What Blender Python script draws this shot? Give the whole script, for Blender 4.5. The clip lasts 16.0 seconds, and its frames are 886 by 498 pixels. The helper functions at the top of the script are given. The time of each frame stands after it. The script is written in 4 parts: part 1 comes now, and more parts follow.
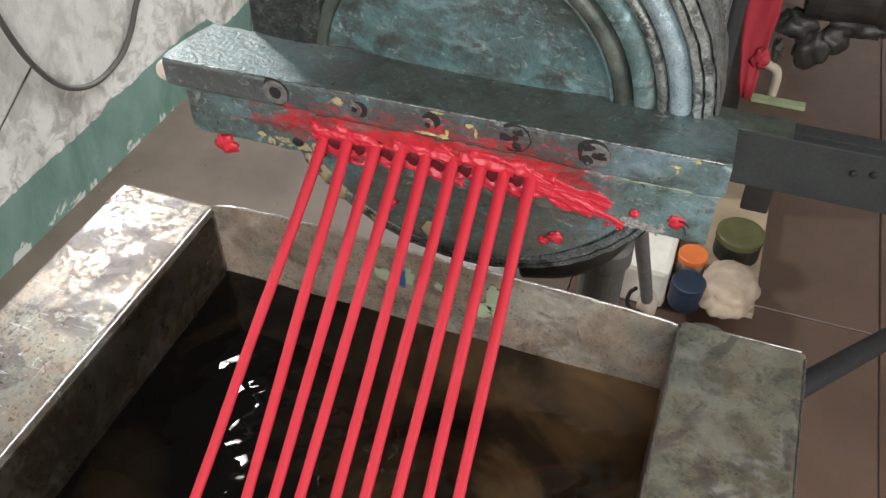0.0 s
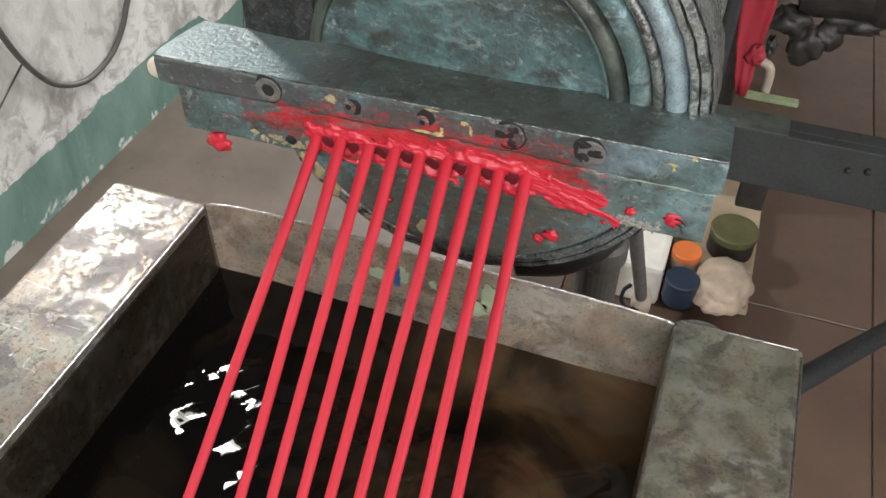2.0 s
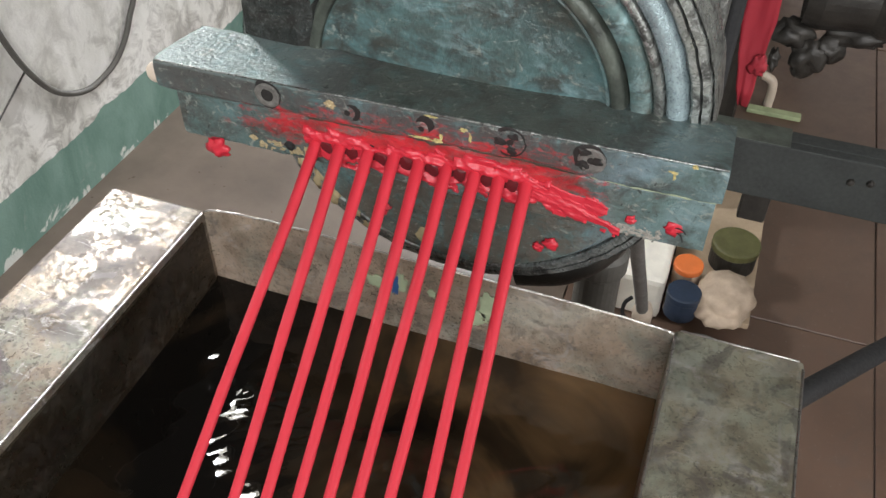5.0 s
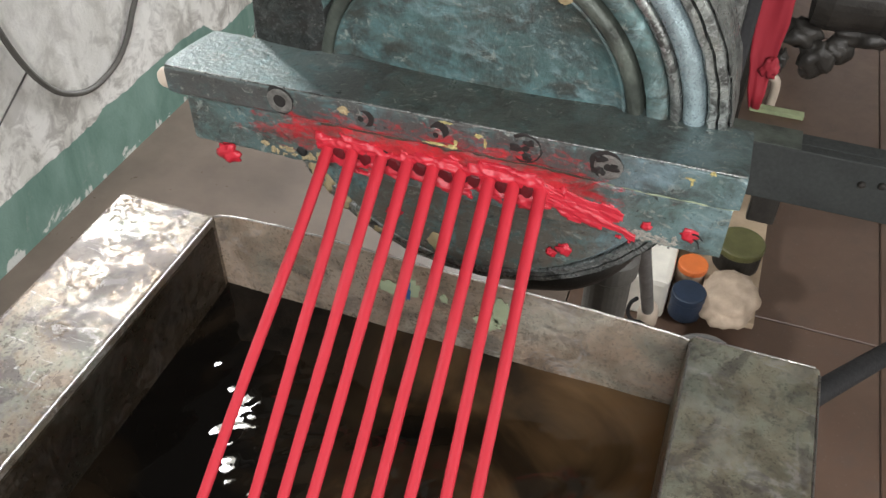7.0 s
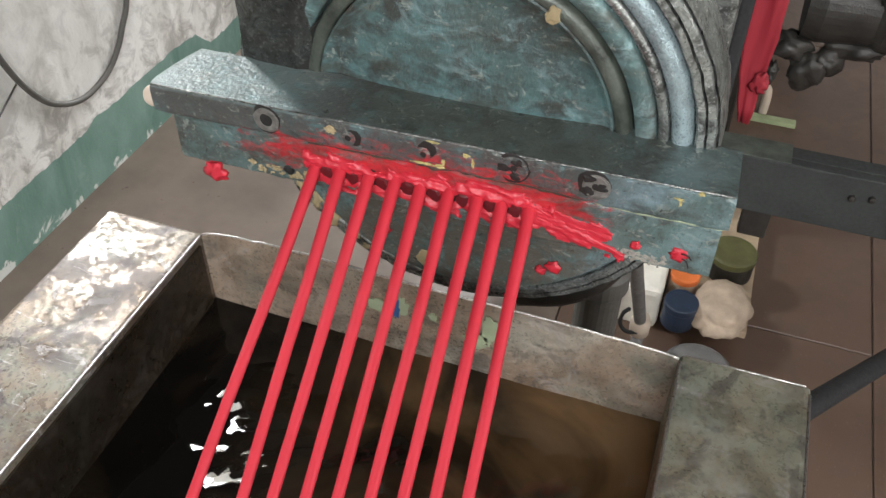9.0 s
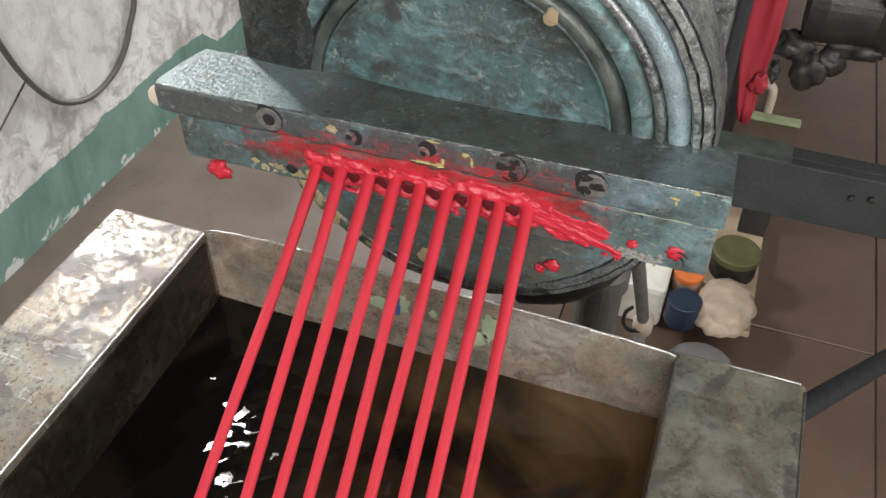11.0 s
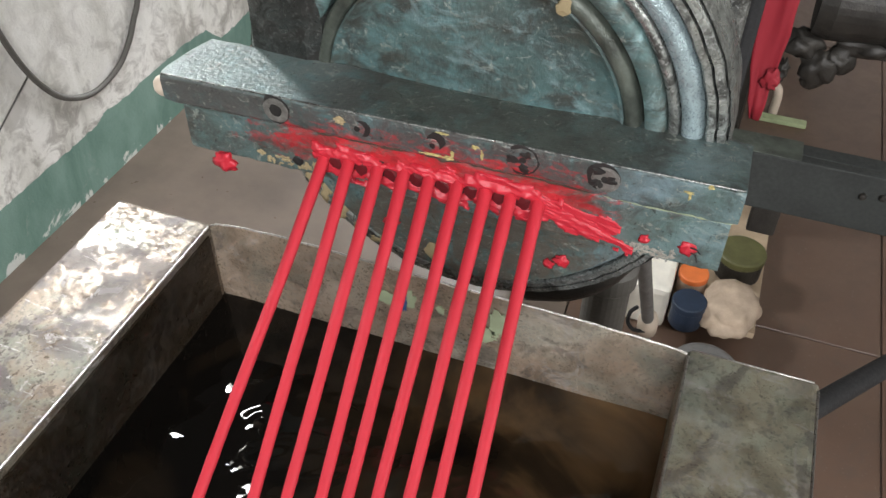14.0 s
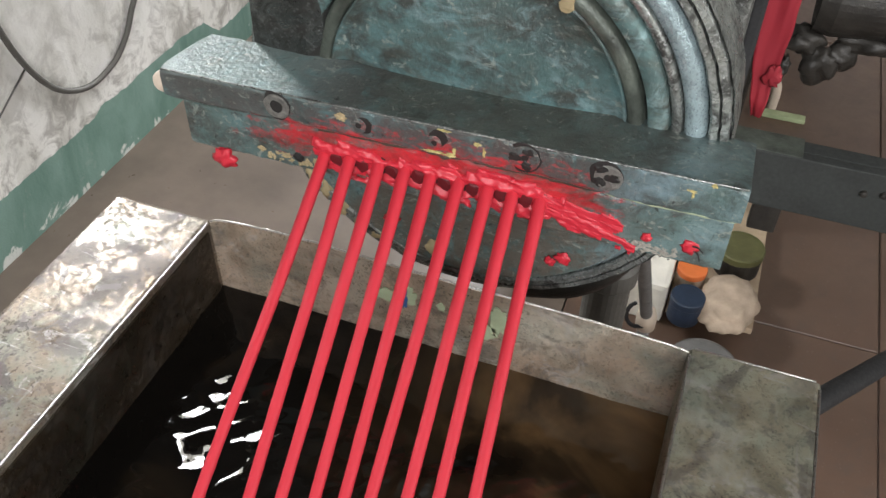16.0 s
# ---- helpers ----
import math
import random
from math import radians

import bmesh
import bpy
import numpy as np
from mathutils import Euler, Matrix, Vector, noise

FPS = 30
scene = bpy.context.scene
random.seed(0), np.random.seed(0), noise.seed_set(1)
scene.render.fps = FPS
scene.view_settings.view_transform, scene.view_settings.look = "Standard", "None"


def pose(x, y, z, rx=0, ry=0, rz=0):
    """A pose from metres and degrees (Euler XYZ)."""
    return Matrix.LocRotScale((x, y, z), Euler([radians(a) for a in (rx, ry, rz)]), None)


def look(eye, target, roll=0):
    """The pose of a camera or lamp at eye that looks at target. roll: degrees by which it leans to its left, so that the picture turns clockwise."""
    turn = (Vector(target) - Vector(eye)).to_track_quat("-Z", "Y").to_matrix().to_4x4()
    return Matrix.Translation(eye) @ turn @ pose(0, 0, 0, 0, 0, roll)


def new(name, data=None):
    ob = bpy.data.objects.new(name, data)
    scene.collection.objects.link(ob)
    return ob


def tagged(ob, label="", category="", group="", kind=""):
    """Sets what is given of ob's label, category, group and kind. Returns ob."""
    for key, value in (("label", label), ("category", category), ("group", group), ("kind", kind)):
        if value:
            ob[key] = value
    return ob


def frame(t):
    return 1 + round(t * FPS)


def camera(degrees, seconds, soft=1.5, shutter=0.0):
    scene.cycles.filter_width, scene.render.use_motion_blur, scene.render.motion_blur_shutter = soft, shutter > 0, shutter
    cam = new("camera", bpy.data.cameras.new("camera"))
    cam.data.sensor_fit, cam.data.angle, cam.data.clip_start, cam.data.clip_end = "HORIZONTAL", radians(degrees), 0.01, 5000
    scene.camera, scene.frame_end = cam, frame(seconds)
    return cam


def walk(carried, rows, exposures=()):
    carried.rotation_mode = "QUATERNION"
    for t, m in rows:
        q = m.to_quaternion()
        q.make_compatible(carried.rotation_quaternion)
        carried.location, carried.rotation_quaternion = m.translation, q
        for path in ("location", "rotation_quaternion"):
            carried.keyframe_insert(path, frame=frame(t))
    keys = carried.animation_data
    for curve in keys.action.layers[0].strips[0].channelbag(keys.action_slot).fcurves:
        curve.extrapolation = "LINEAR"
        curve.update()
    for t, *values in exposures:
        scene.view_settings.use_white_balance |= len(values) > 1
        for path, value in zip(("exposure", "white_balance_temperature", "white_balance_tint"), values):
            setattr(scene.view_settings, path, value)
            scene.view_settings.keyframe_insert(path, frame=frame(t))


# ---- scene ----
# ---- camera and its path ----
cam = camera(53.3, 16.0, soft=1.5)
ROWS = [
    (0, 0, 0.0003, 1.2998, 46.598, 0.014, 19.994),
    (0.5, 0.0026, 0.0031, 1.2987, 46.435, -0.118, 19.688),
    (1, 0.0056, 0.0089, 1.3009, 46.43, -0.159, 19.292),
    (1.5, 0.0022, 0.0092, 1.3001, 46.451, -0.209, 19.353),
    (2, -0.0025, 0.0037, 1.2975, 46.398, -0.197, 19.585),
    (2.5, -0.0012, 0.003, 1.2933, 46.638, -0.348, 19.782),
    (3, 0.0004, 0.0001, 1.2949, 47.753, -0.281, 20.316),
    (3.5, -0.0043, 0.0002, 1.2937, 47.603, -0.44, 20.144),
    (4, -0.0001, 0.0017, 1.2907, 47.292, -0.474, 19.994),
    (6.5, -0.0059, 0.0081, 1.2929, 47.196, -0.379, 19.991),
    (7, -0.013, 0.0087, 1.2933, 47.047, -0.413, 19.848),
    (7.5, -0.0128, 0.0114, 1.295, 47.043, -0.362, 19.625),
    (8, -0.0124, 0.0137, 1.2964, 47.107, -0.52, 19.534),
    (8.5, -0.0129, 0.0126, 1.2907, 47.279, -0.644, 19.387),
    (9, -0.0122, 0.019, 1.2979, 47.39, -0.528, 19.458),
    (11.5, -0.0047, 0.014, 1.3036, 47.263, -0.286, 20.047),
    (12, -0.0073, 0.0145, 1.3001, 47.27, -0.202, 20.148),
    (12.5, -0.0074, 0.0143, 1.3015, 47.361, -0.348, 20.09),
    (13, -0.0046, 0.0179, 1.2972, 47.412, -0.511, 20.08),
    (13.5, -0.0081, 0.0182, 1.2957, 47.371, -0.585, 20.083),
    (14, -0.0113, 0.0161, 1.2937, 47.347, -0.597, 20.211),
    (14.5, -0.0128, 0.0178, 1.2946, 47.257, -0.659, 20.19),
    (15, -0.0143, 0.0179, 1.2928, 47.125, -0.76, 20.095),
    (15.5, -0.0126, 0.0182, 1.2915, 47.052, -0.909, 20.048),
    (16, -0.0155, 0.0188, 1.2941, 46.899, -0.866, 20.19),
]
walk(cam, [(t, pose(x, y, z, rx, ry, rz)) for t, x, y, z, rx, ry, rz in ROWS],
     exposures=[(0.0, 0.0), (16.0, 0.0)])

# ---- world, sun, large lights ----
world = bpy.data.worlds.new("sky")
scene.world = world
world.use_nodes = True
sky = world.node_tree.nodes.new("ShaderNodeTexSky")
sky.sky_type, sky.sun_disc = "NISHITA", False
sky.sun_elevation, sky.sun_rotation = radians(48), radians(250)
world.node_tree.links.new(sky.outputs[0], world.node_tree.nodes["Background"].inputs[0])
world.node_tree.nodes["Background"].inputs[1].default_value = 0.12

WEST, EAST, SOUTH, NORTH, CEIL = -1.3, 4.0, -2.6, 4.0, 3.4
# window openings: (first, last) along the wall, then sill and head heights
WIN_W = (1.36, 1.60, 2.70, 3.06)
WIN_L = (1.06, 1.36, 1.36, 1.80)
WIN_N = (-1.2, 0.0, 0.9, 2.7)
# south and east openings are out of view, added for fill light
WIN_S = (-0.25, 1.55, 1.9, 3.2)
WIN_E = (-1.6, 1.6, 1.9, 3.2)


def window_light(name, m, sx, sy, power, colour):
    data = bpy.data.lights.new(name, "AREA")
    data.shape, data.size, data.size_y, data.energy, data.color = "RECTANGLE", sx, sy, power, colour
    ob = new(name, data)
    ob.matrix_world = m
    return ob


window_light("daylight_west", look((WEST - 0.1, sum(WIN_W[:2]) / 2, sum(WIN_W[2:]) / 2), (3.0, sum(WIN_W[:2]) / 2, 1.6)),
             0.22, 0.34, 36, (0.97, 0.985, 1.0))
window_light("daylight_low", look((WEST - 0.1, sum(WIN_L[:2]) / 2, sum(WIN_L[2:]) / 2), (-0.2, 0.55, 0.7)),
             0.28, 0.42, 46, (0.97, 0.985, 1.0))
# fill lamps in the two added windows, south and east
window_light("fill_south", look((sum(WIN_S[:2]) / 2, SOUTH - 0.1, sum(WIN_S[2:]) / 2), (0.0, 1.0, 0.6)),
             1.75, 1.2, 172, (0.985, 0.985, 1.0))
window_light("fill_east", look((EAST + 0.1, sum(WIN_E[:2]) / 2, sum(WIN_E[2:]) / 2), (-1.3, 1.2, 0.4)),
             3.1, 1.2, 135, (1.0, 0.98, 0.95))
window_light("daylight_north", look((sum(WIN_N[:2]) / 2, NORTH + 0.1, sum(WIN_N[2:]) / 2), (-0.9, 1.2, 0.3)),
             1.15, 1.75, 160, (0.985, 0.985, 1.0))


# ---- materials ----
def material(name):
    mat = bpy.data.materials.new(name)
    mat.use_nodes = True
    return mat, mat.node_tree, mat.node_tree.nodes["Principled BSDF"]


def node(tree, kind, **values):
    n = tree.nodes.new(kind)
    for key, value in values.items():
        n.inputs[key.replace("_", " ")].default_value = value
    return n


def coords(tree, scale=(1, 1, 1), where="Object"):
    tc, mp = tree.nodes.new("ShaderNodeTexCoord"), tree.nodes.new("ShaderNodeMapping")
    mp.inputs["Scale"].default_value = scale
    tree.links.new(tc.outputs[where], mp.inputs["Vector"])
    return mp.outputs[0]


def noise_of(tree, vec, scale, detail=6.0, rough=0.6, distort=0.0):
    n = node(tree, "ShaderNodeTexNoise", Scale=scale, Detail=detail, Roughness=rough, Distortion=distort)
    tree.links.new(vec, n.inputs["Vector"])
    return n.outputs["Fac"]


def ramp(tree, fac, stops):
    n = tree.nodes.new("ShaderNodeValToRGB")
    el = n.color_ramp.elements
    while len(el) < len(stops):
        el.new(0.5)
    for e, (at, c) in zip(el, stops):
        e.position = at
        e.color = (*c, 1) if isinstance(c, tuple) else (c, c, c, 1)
    tree.links.new(fac, n.inputs[0])
    return n.outputs[0]


def mix(tree, fac, a, b):
    n = tree.nodes.new("ShaderNodeMix")
    n.data_type = "RGBA"
    for value, slot in ((fac, 0), (a, 6), (b, 7)):
        if hasattr(value, "links"):
            tree.links.new(value, n.inputs[slot])
        elif slot == 0:
            n.inputs[0].default_value = value
        else:
            n.inputs[slot].default_value = (*value, 1)
    return n.outputs[2]


def calc(tree, op, a, b):
    n = tree.nodes.new("ShaderNodeMath")
    n.operation = op
    n.use_clamp = op in ("MULTIPLY", "ADD", "SUBTRACT")
    for i, v in enumerate((a, b)):
        if hasattr(v, "links"):
            tree.links.new(v, n.inputs[i])
        else:
            n.inputs[i].default_value = v
    return n.outputs[0]


def bump(tree, bsdf, height, strength=0.3, distance=0.002):
    n = node(tree, "ShaderNodeBump", Strength=strength, Distance=distance)
    tree.links.new(height, n.inputs["Height"])
    tree.links.new(n.outputs[0], bsdf.inputs["Normal"])


def plain(name, colour, rough=0.6, metal=0.0, vary=0.25, scale=30.0, relief=0.15):
    """A painted, plastic or bare surface with mottling at two scales."""
    mat, tree, bsdf = material(name)
    v = coords(tree)
    big, small = noise_of(tree, v, scale), noise_of(tree, v, scale * 9, 3)
    dark = tuple(c * (1 - vary) for c in colour)
    light = tuple(min(1, c * (1 + vary)) for c in colour)
    col = ramp(tree, big, [(0.3, dark), (0.7, light)])
    col = mix(tree, calc(tree, "MULTIPLY", small, 0.35), col, dark)
    tree.links.new(col, bsdf.inputs["Base Color"])
    tree.links.new(ramp(tree, small, [(0.3, rough * 0.8), (0.7, min(1, rough * 1.15))]), bsdf.inputs["Roughness"])
    bsdf.inputs["Metallic"].default_value = metal
    bump(tree, bsdf, small, relief, 0.001)
    return mat


def machine_paint(name, red=False, tone=1.0, left=0.25, slate=(0.105, 0.088, 0.07)):
    """Worn blue-green machine enamel: grime, chips down to pale primer and, near the die, smears of red compound."""
    mat, tree, bsdf = material(name)
    v = coords(tree)
    vs = coords(tree, (1, 1, 1.3))
    big, mid = noise_of(tree, v, 9, 5, 0.6, 0.6), noise_of(tree, vs, 42, 8, 0.65, 0.4)
    fine, chips = noise_of(tree, v, 260, 4), noise_of(tree, vs, 75, 9, 0.72, 0.8)
    t = tone
    col = ramp(tree, big, [(0.32, (0.045 * t, 0.066 * t, 0.064 * t)), (0.5, (0.085 * t, 0.145 * t, 0.142 * t)), (0.66, (0.14 * t, 0.27 * t, 0.285 * t))])
    col = mix(tree, ramp(tree, mid, [(0.46, 0.0), (0.64, 0.85)]), col, (0.032, 0.03, 0.025))
    rub = noise_of(tree, coords(tree, (0.8, 1, 1.3)), 26, 10, 0.72, 1.1)
    col = mix(tree, ramp(tree, rub, [(0.54, 0.0), (0.63, 0.3 if red else 0.65)]), col, (0.22 * t, 0.32 * t, 0.33 * t))
    col = mix(tree, ramp(tree, chips, [(0.58, 0.0), (0.63, 0.8)]), col, (0.27 * t, 0.31 * t, 0.28 * t))
    col = mix(tree, ramp(tree, fine, [(0.58, 0.0), (0.70, 0.5)]), col, (0.17, 0.2, 0.18))
    if red:
        tc, sep = tree.nodes.new("ShaderNodeTexCoord"), tree.nodes.new("ShaderNodeSeparateXYZ")
        tree.links.new(tc.outputs["Object"], sep.inputs[0])
        x, z = sep.outputs[0], sep.outputs[2]
        # brown grime gathers in the middle of the bar, round the die
        caked = ramp(tree, calc(tree, "ADD", x, 0.4), [(0.0, left), (0.09, left), (0.16, 1.0), (0.33, 0.95), (0.37, 0.35), (0.42, 0.2)])
        grime = ramp(tree, noise_of(tree, v, 46, 9, 0.7, 0.8), [(0.36, 0.0), (0.52, 0.9)])
        col = mix(tree, calc(tree, "MULTIPLY", grime, caked), col, slate)
        # top face, left end: window light painted as paler teal
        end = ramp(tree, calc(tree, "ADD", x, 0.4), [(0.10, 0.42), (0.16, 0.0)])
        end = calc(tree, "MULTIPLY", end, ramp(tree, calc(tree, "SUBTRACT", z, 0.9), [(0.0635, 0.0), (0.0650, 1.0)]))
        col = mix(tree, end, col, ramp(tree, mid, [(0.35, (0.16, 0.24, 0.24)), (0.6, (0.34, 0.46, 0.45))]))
        # rubbed blue-grey towards the free end
        rubbed = calc(tree, "MULTIPLY", ramp(tree, calc(tree, "ADD", x, 0.4), [(0.325, 0.0), (0.365, 0.8)]), ramp(tree, mid, [(0.3, 1.0), (0.62, 0.15)]))
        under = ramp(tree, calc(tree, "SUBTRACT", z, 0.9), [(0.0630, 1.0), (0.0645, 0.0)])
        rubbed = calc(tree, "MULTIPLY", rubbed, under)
        # rest of the top face: its shade painted as dark olive
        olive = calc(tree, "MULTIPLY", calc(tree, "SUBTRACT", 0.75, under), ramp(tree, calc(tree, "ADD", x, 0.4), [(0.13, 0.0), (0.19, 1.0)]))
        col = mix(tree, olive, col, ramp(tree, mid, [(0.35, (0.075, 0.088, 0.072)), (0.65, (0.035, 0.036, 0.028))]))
        col = mix(tree, rubbed, col, ramp(tree, big, [(0.4, (0.15, 0.24, 0.23)), (0.6, (0.26, 0.35, 0.40))]))
        specks = noise_of(tree, v, 210, 6, 0.7, 0.6)
        col = mix(tree, ramp(tree, specks, [(0.60, 0.0), (0.66, 0.75)]), col, (0.014, 0.013, 0.012))
        pale = noise_of(tree, coords(tree, (1, 1, 1.6)), 120, 7, 0.72, 1.0)
        col = mix(tree, ramp(tree, pale, [(0.585, 0.0), (0.64, 0.6)]), col, (0.30, 0.31, 0.27))
    else:
        col = mix(tree, ramp(tree, noise_of(tree, coords(tree, (0.6, 1, 1.2)), 17, 8, 0.68, 0.9), [(0.46, 0.0), (0.6, 0.62)]), col, (0.06 * t, 0.058 * t, 0.045 * t))
    rough = ramp(tree, mid, [(0.3, 0.24), (0.7, 0.55)])
    if red:
        # the smear runs along the row of holes, thins out to both ends and sits just above and below it
        along = ramp(tree, calc(tree, "ADD", x, 0.4), [(0.03, 0.0), (0.085, 0.55), (0.14, 0.85), (0.3, 1.0), (0.345, 0.6), (0.40, 0.0)])
        up = ramp(tree, calc(tree, "MULTIPLY", calc(tree, "SUBTRACT", z, 0.89), 10.0), [(0.1, 0.15), (0.34, 1.0), (0.5, 0.75), (0.62, 0.62), (0.735, 0.3), (0.755, 0.0)])
        mask = calc(tree, "MULTIPLY", along, up)
        smear = noise_of(tree, coords(tree, (1, 1, 2.2)), 62, 10, 0.74, 0.7)
        got = ramp(tree, calc(tree, "ADD", calc(tree, "MULTIPLY", mask, 0.55), calc(tree, "SUBTRACT", smear, 0.40)), [(0.38, 0.0), (0.56, 0.92)])
        col = mix(tree, got, col, mix(tree, ramp(tree, mid, [(0.4, 0.0), (0.6, 1.0)]), (0.56, 0.02, 0.032), (0.30, 0.014, 0.02)))
    tree.links.new(col, bsdf.inputs["Base Color"])
    tree.links.new(rough, bsdf.inputs["Roughness"])
    bsdf.inputs["Metallic"].default_value = 0.2
    bump(tree, bsdf, calc(tree, "ADD", calc(tree, "MULTIPLY", mid, 0.6), calc(tree, "MULTIPLY", fine, 0.4)), 0.8, 0.003)
    return mat


def tank_steel(name="stained tank steel", tone=1.0, tint=(1.0, 1.0, 1.0), brown=0.7, white=0.8, matt=0.45, shade=0.0):
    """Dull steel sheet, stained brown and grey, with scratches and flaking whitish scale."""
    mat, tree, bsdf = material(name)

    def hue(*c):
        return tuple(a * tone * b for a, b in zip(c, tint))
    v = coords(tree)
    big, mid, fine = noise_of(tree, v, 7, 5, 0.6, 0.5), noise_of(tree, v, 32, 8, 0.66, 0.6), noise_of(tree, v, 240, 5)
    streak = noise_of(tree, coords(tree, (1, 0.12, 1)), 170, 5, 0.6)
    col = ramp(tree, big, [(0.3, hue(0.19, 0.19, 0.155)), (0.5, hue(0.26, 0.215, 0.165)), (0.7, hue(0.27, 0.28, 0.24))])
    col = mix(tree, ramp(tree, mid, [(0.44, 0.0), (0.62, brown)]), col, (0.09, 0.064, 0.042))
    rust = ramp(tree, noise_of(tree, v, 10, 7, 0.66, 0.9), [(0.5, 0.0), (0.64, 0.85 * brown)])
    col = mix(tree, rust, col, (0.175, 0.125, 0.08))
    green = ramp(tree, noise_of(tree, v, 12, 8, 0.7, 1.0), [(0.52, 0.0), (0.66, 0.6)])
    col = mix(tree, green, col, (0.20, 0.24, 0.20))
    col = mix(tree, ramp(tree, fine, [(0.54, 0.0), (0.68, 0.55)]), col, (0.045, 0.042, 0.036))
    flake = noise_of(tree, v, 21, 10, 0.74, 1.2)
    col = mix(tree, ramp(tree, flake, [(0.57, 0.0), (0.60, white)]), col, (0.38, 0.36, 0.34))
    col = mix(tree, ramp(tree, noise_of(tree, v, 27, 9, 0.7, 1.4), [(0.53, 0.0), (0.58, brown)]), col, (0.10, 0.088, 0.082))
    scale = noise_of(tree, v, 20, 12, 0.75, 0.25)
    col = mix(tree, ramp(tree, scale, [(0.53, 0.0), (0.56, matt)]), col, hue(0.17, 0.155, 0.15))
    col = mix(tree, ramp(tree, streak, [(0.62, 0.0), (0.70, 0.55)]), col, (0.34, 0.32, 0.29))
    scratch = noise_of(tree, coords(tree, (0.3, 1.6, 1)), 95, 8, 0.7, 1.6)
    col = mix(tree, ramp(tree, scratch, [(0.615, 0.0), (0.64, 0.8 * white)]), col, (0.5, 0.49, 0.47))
    # near-black mix that puts shade into the colour of the inner wall
    col = mix(tree, shade, col, (0.022, 0.016, 0.010))
    tree.links.new(col, bsdf.inputs["Base Color"])
    worn = calc(tree, "ADD", calc(tree, "MULTIPLY", flake, 0.55), calc(tree, "MULTIPLY", fine, 0.45))
    rough = ramp(tree, worn, [(0.42, 0.25), (0.5, 0.34), (0.56, 0.66)])
    tree.links.new(mix(tree, ramp(tree, scale, [(0.53, 0.0), (0.56, matt)]), rough, (0.72, 0.72, 0.72)), bsdf.inputs["Roughness"])
    tree.links.new(ramp(tree, scale, [(0.53, 0.55), (0.56, 0.55 * (1 - matt))]), bsdf.inputs["Metallic"])
    bump(tree, bsdf, calc(tree, "ADD", calc(tree, "MULTIPLY", mid, 0.5), calc(tree, "ADD", calc(tree, "MULTIPLY", fine, 0.25), calc(tree, "MULTIPLY", scale, 0.4))), 0.3, 0.0014)
    return mat


def wall_plaster():
    """Whitewashed plaster with grey damp stains; a band of green paint with a stepped upper edge; pale salts at the foot."""
    mat, tree, bsdf = material("stained plaster wall")
    v = coords(tree)
    tc, sep = tree.nodes.new("ShaderNodeTexCoord"), tree.nodes.new("ShaderNodeSeparateXYZ")
    tree.links.new(tc.outputs["Object"], sep.inputs[0])
    y, z = sep.outputs[1], sep.outputs[2]
    drip, blot, fine = noise_of(tree, coords(tree, (1, 1, 0.35)), 9, 8, 0.62, 0.5), noise_of(tree, v, 16, 9, 0.7, 0.7), noise_of(tree, v, 130, 4)
    col = ramp(tree, drip, [(0.34, (0.42, 0.41, 0.37)), (0.48, (0.66, 0.65, 0.60)), (0.62, (0.80, 0.79, 0.75))])
    low = ramp(tree, z, [(0.12, 1.0), (0.42, 0.25)])
    col = mix(tree, calc(tree, "MULTIPLY", ramp(tree, blot, [(0.47, 0.0), (0.6, 0.8)]), low), col, (0.27, 0.25, 0.22))
    col = mix(tree, ramp(tree, fine, [(0.6, 0.0), (0.75, 0.3)]), col, (0.35, 0.33, 0.3))
    # upper edge of the green band, with one step in it
    step = ramp(tree, calc(tree, "SUBTRACT", y, 1.0), [(0.30, 0.048), (0.33, 0.066), (0.42, 0.060), (0.76, 0.056), (0.82, 0.0)])
    wave = noise_of(tree, coords(tree, (1, 1, 0)), 7, 3, 0.6)
    edge = calc(tree, "ADD", calc(tree, "ADD", calc(tree, "MULTIPLY", wave, 0.03), step), calc(tree, "ADD", calc(tree, "MULTIPLY", blot, 0.02), 0.070))
    band = calc(tree, "LESS_THAN", z, edge)
    green = mix(tree, ramp(tree, drip, [(0.35, 0.0), (0.65, 1.0)]), (0.10, 0.19, 0.155), (0.19, 0.30, 0.255))
    green = mix(tree, ramp(tree, blot, [(0.6, 0.0), (0.7, 0.5)]), green, (0.30, 0.35, 0.31))
    col = mix(tree, band, col, green)
    foot = calc(tree, "ADD", ramp(tree, z, [(0.01, 0.24), (0.07, 0.0)]), noise_of(tree, v, 11, 8, 0.65, 0.8))
    col = mix(tree, ramp(tree, foot, [(0.76, 0.0), (0.79, 0.9)]), col, (0.66, 0.67, 0.63))
    # unseen upper wall made near-black so the water mirrors little light
    bare = ramp(tree, calc(tree, "ADD", calc(tree, "MULTIPLY", z, 0.25), calc(tree, "MULTIPLY", blot, 0.05)), [(0.345, 0.0), (0.36, 1.0)])
    col = mix(tree, bare, col, (0.035, 0.032, 0.028))
    tree.links.new(col, bsdf.inputs["Base Color"])
    bsdf.inputs["Roughness"].default_value = 0.85
    bump(tree, bsdf, calc(tree, "ADD", calc(tree, "MULTIPLY", blot, 0.7), calc(tree, "MULTIPLY", fine, 0.3)), 0.4, 0.006)
    return mat


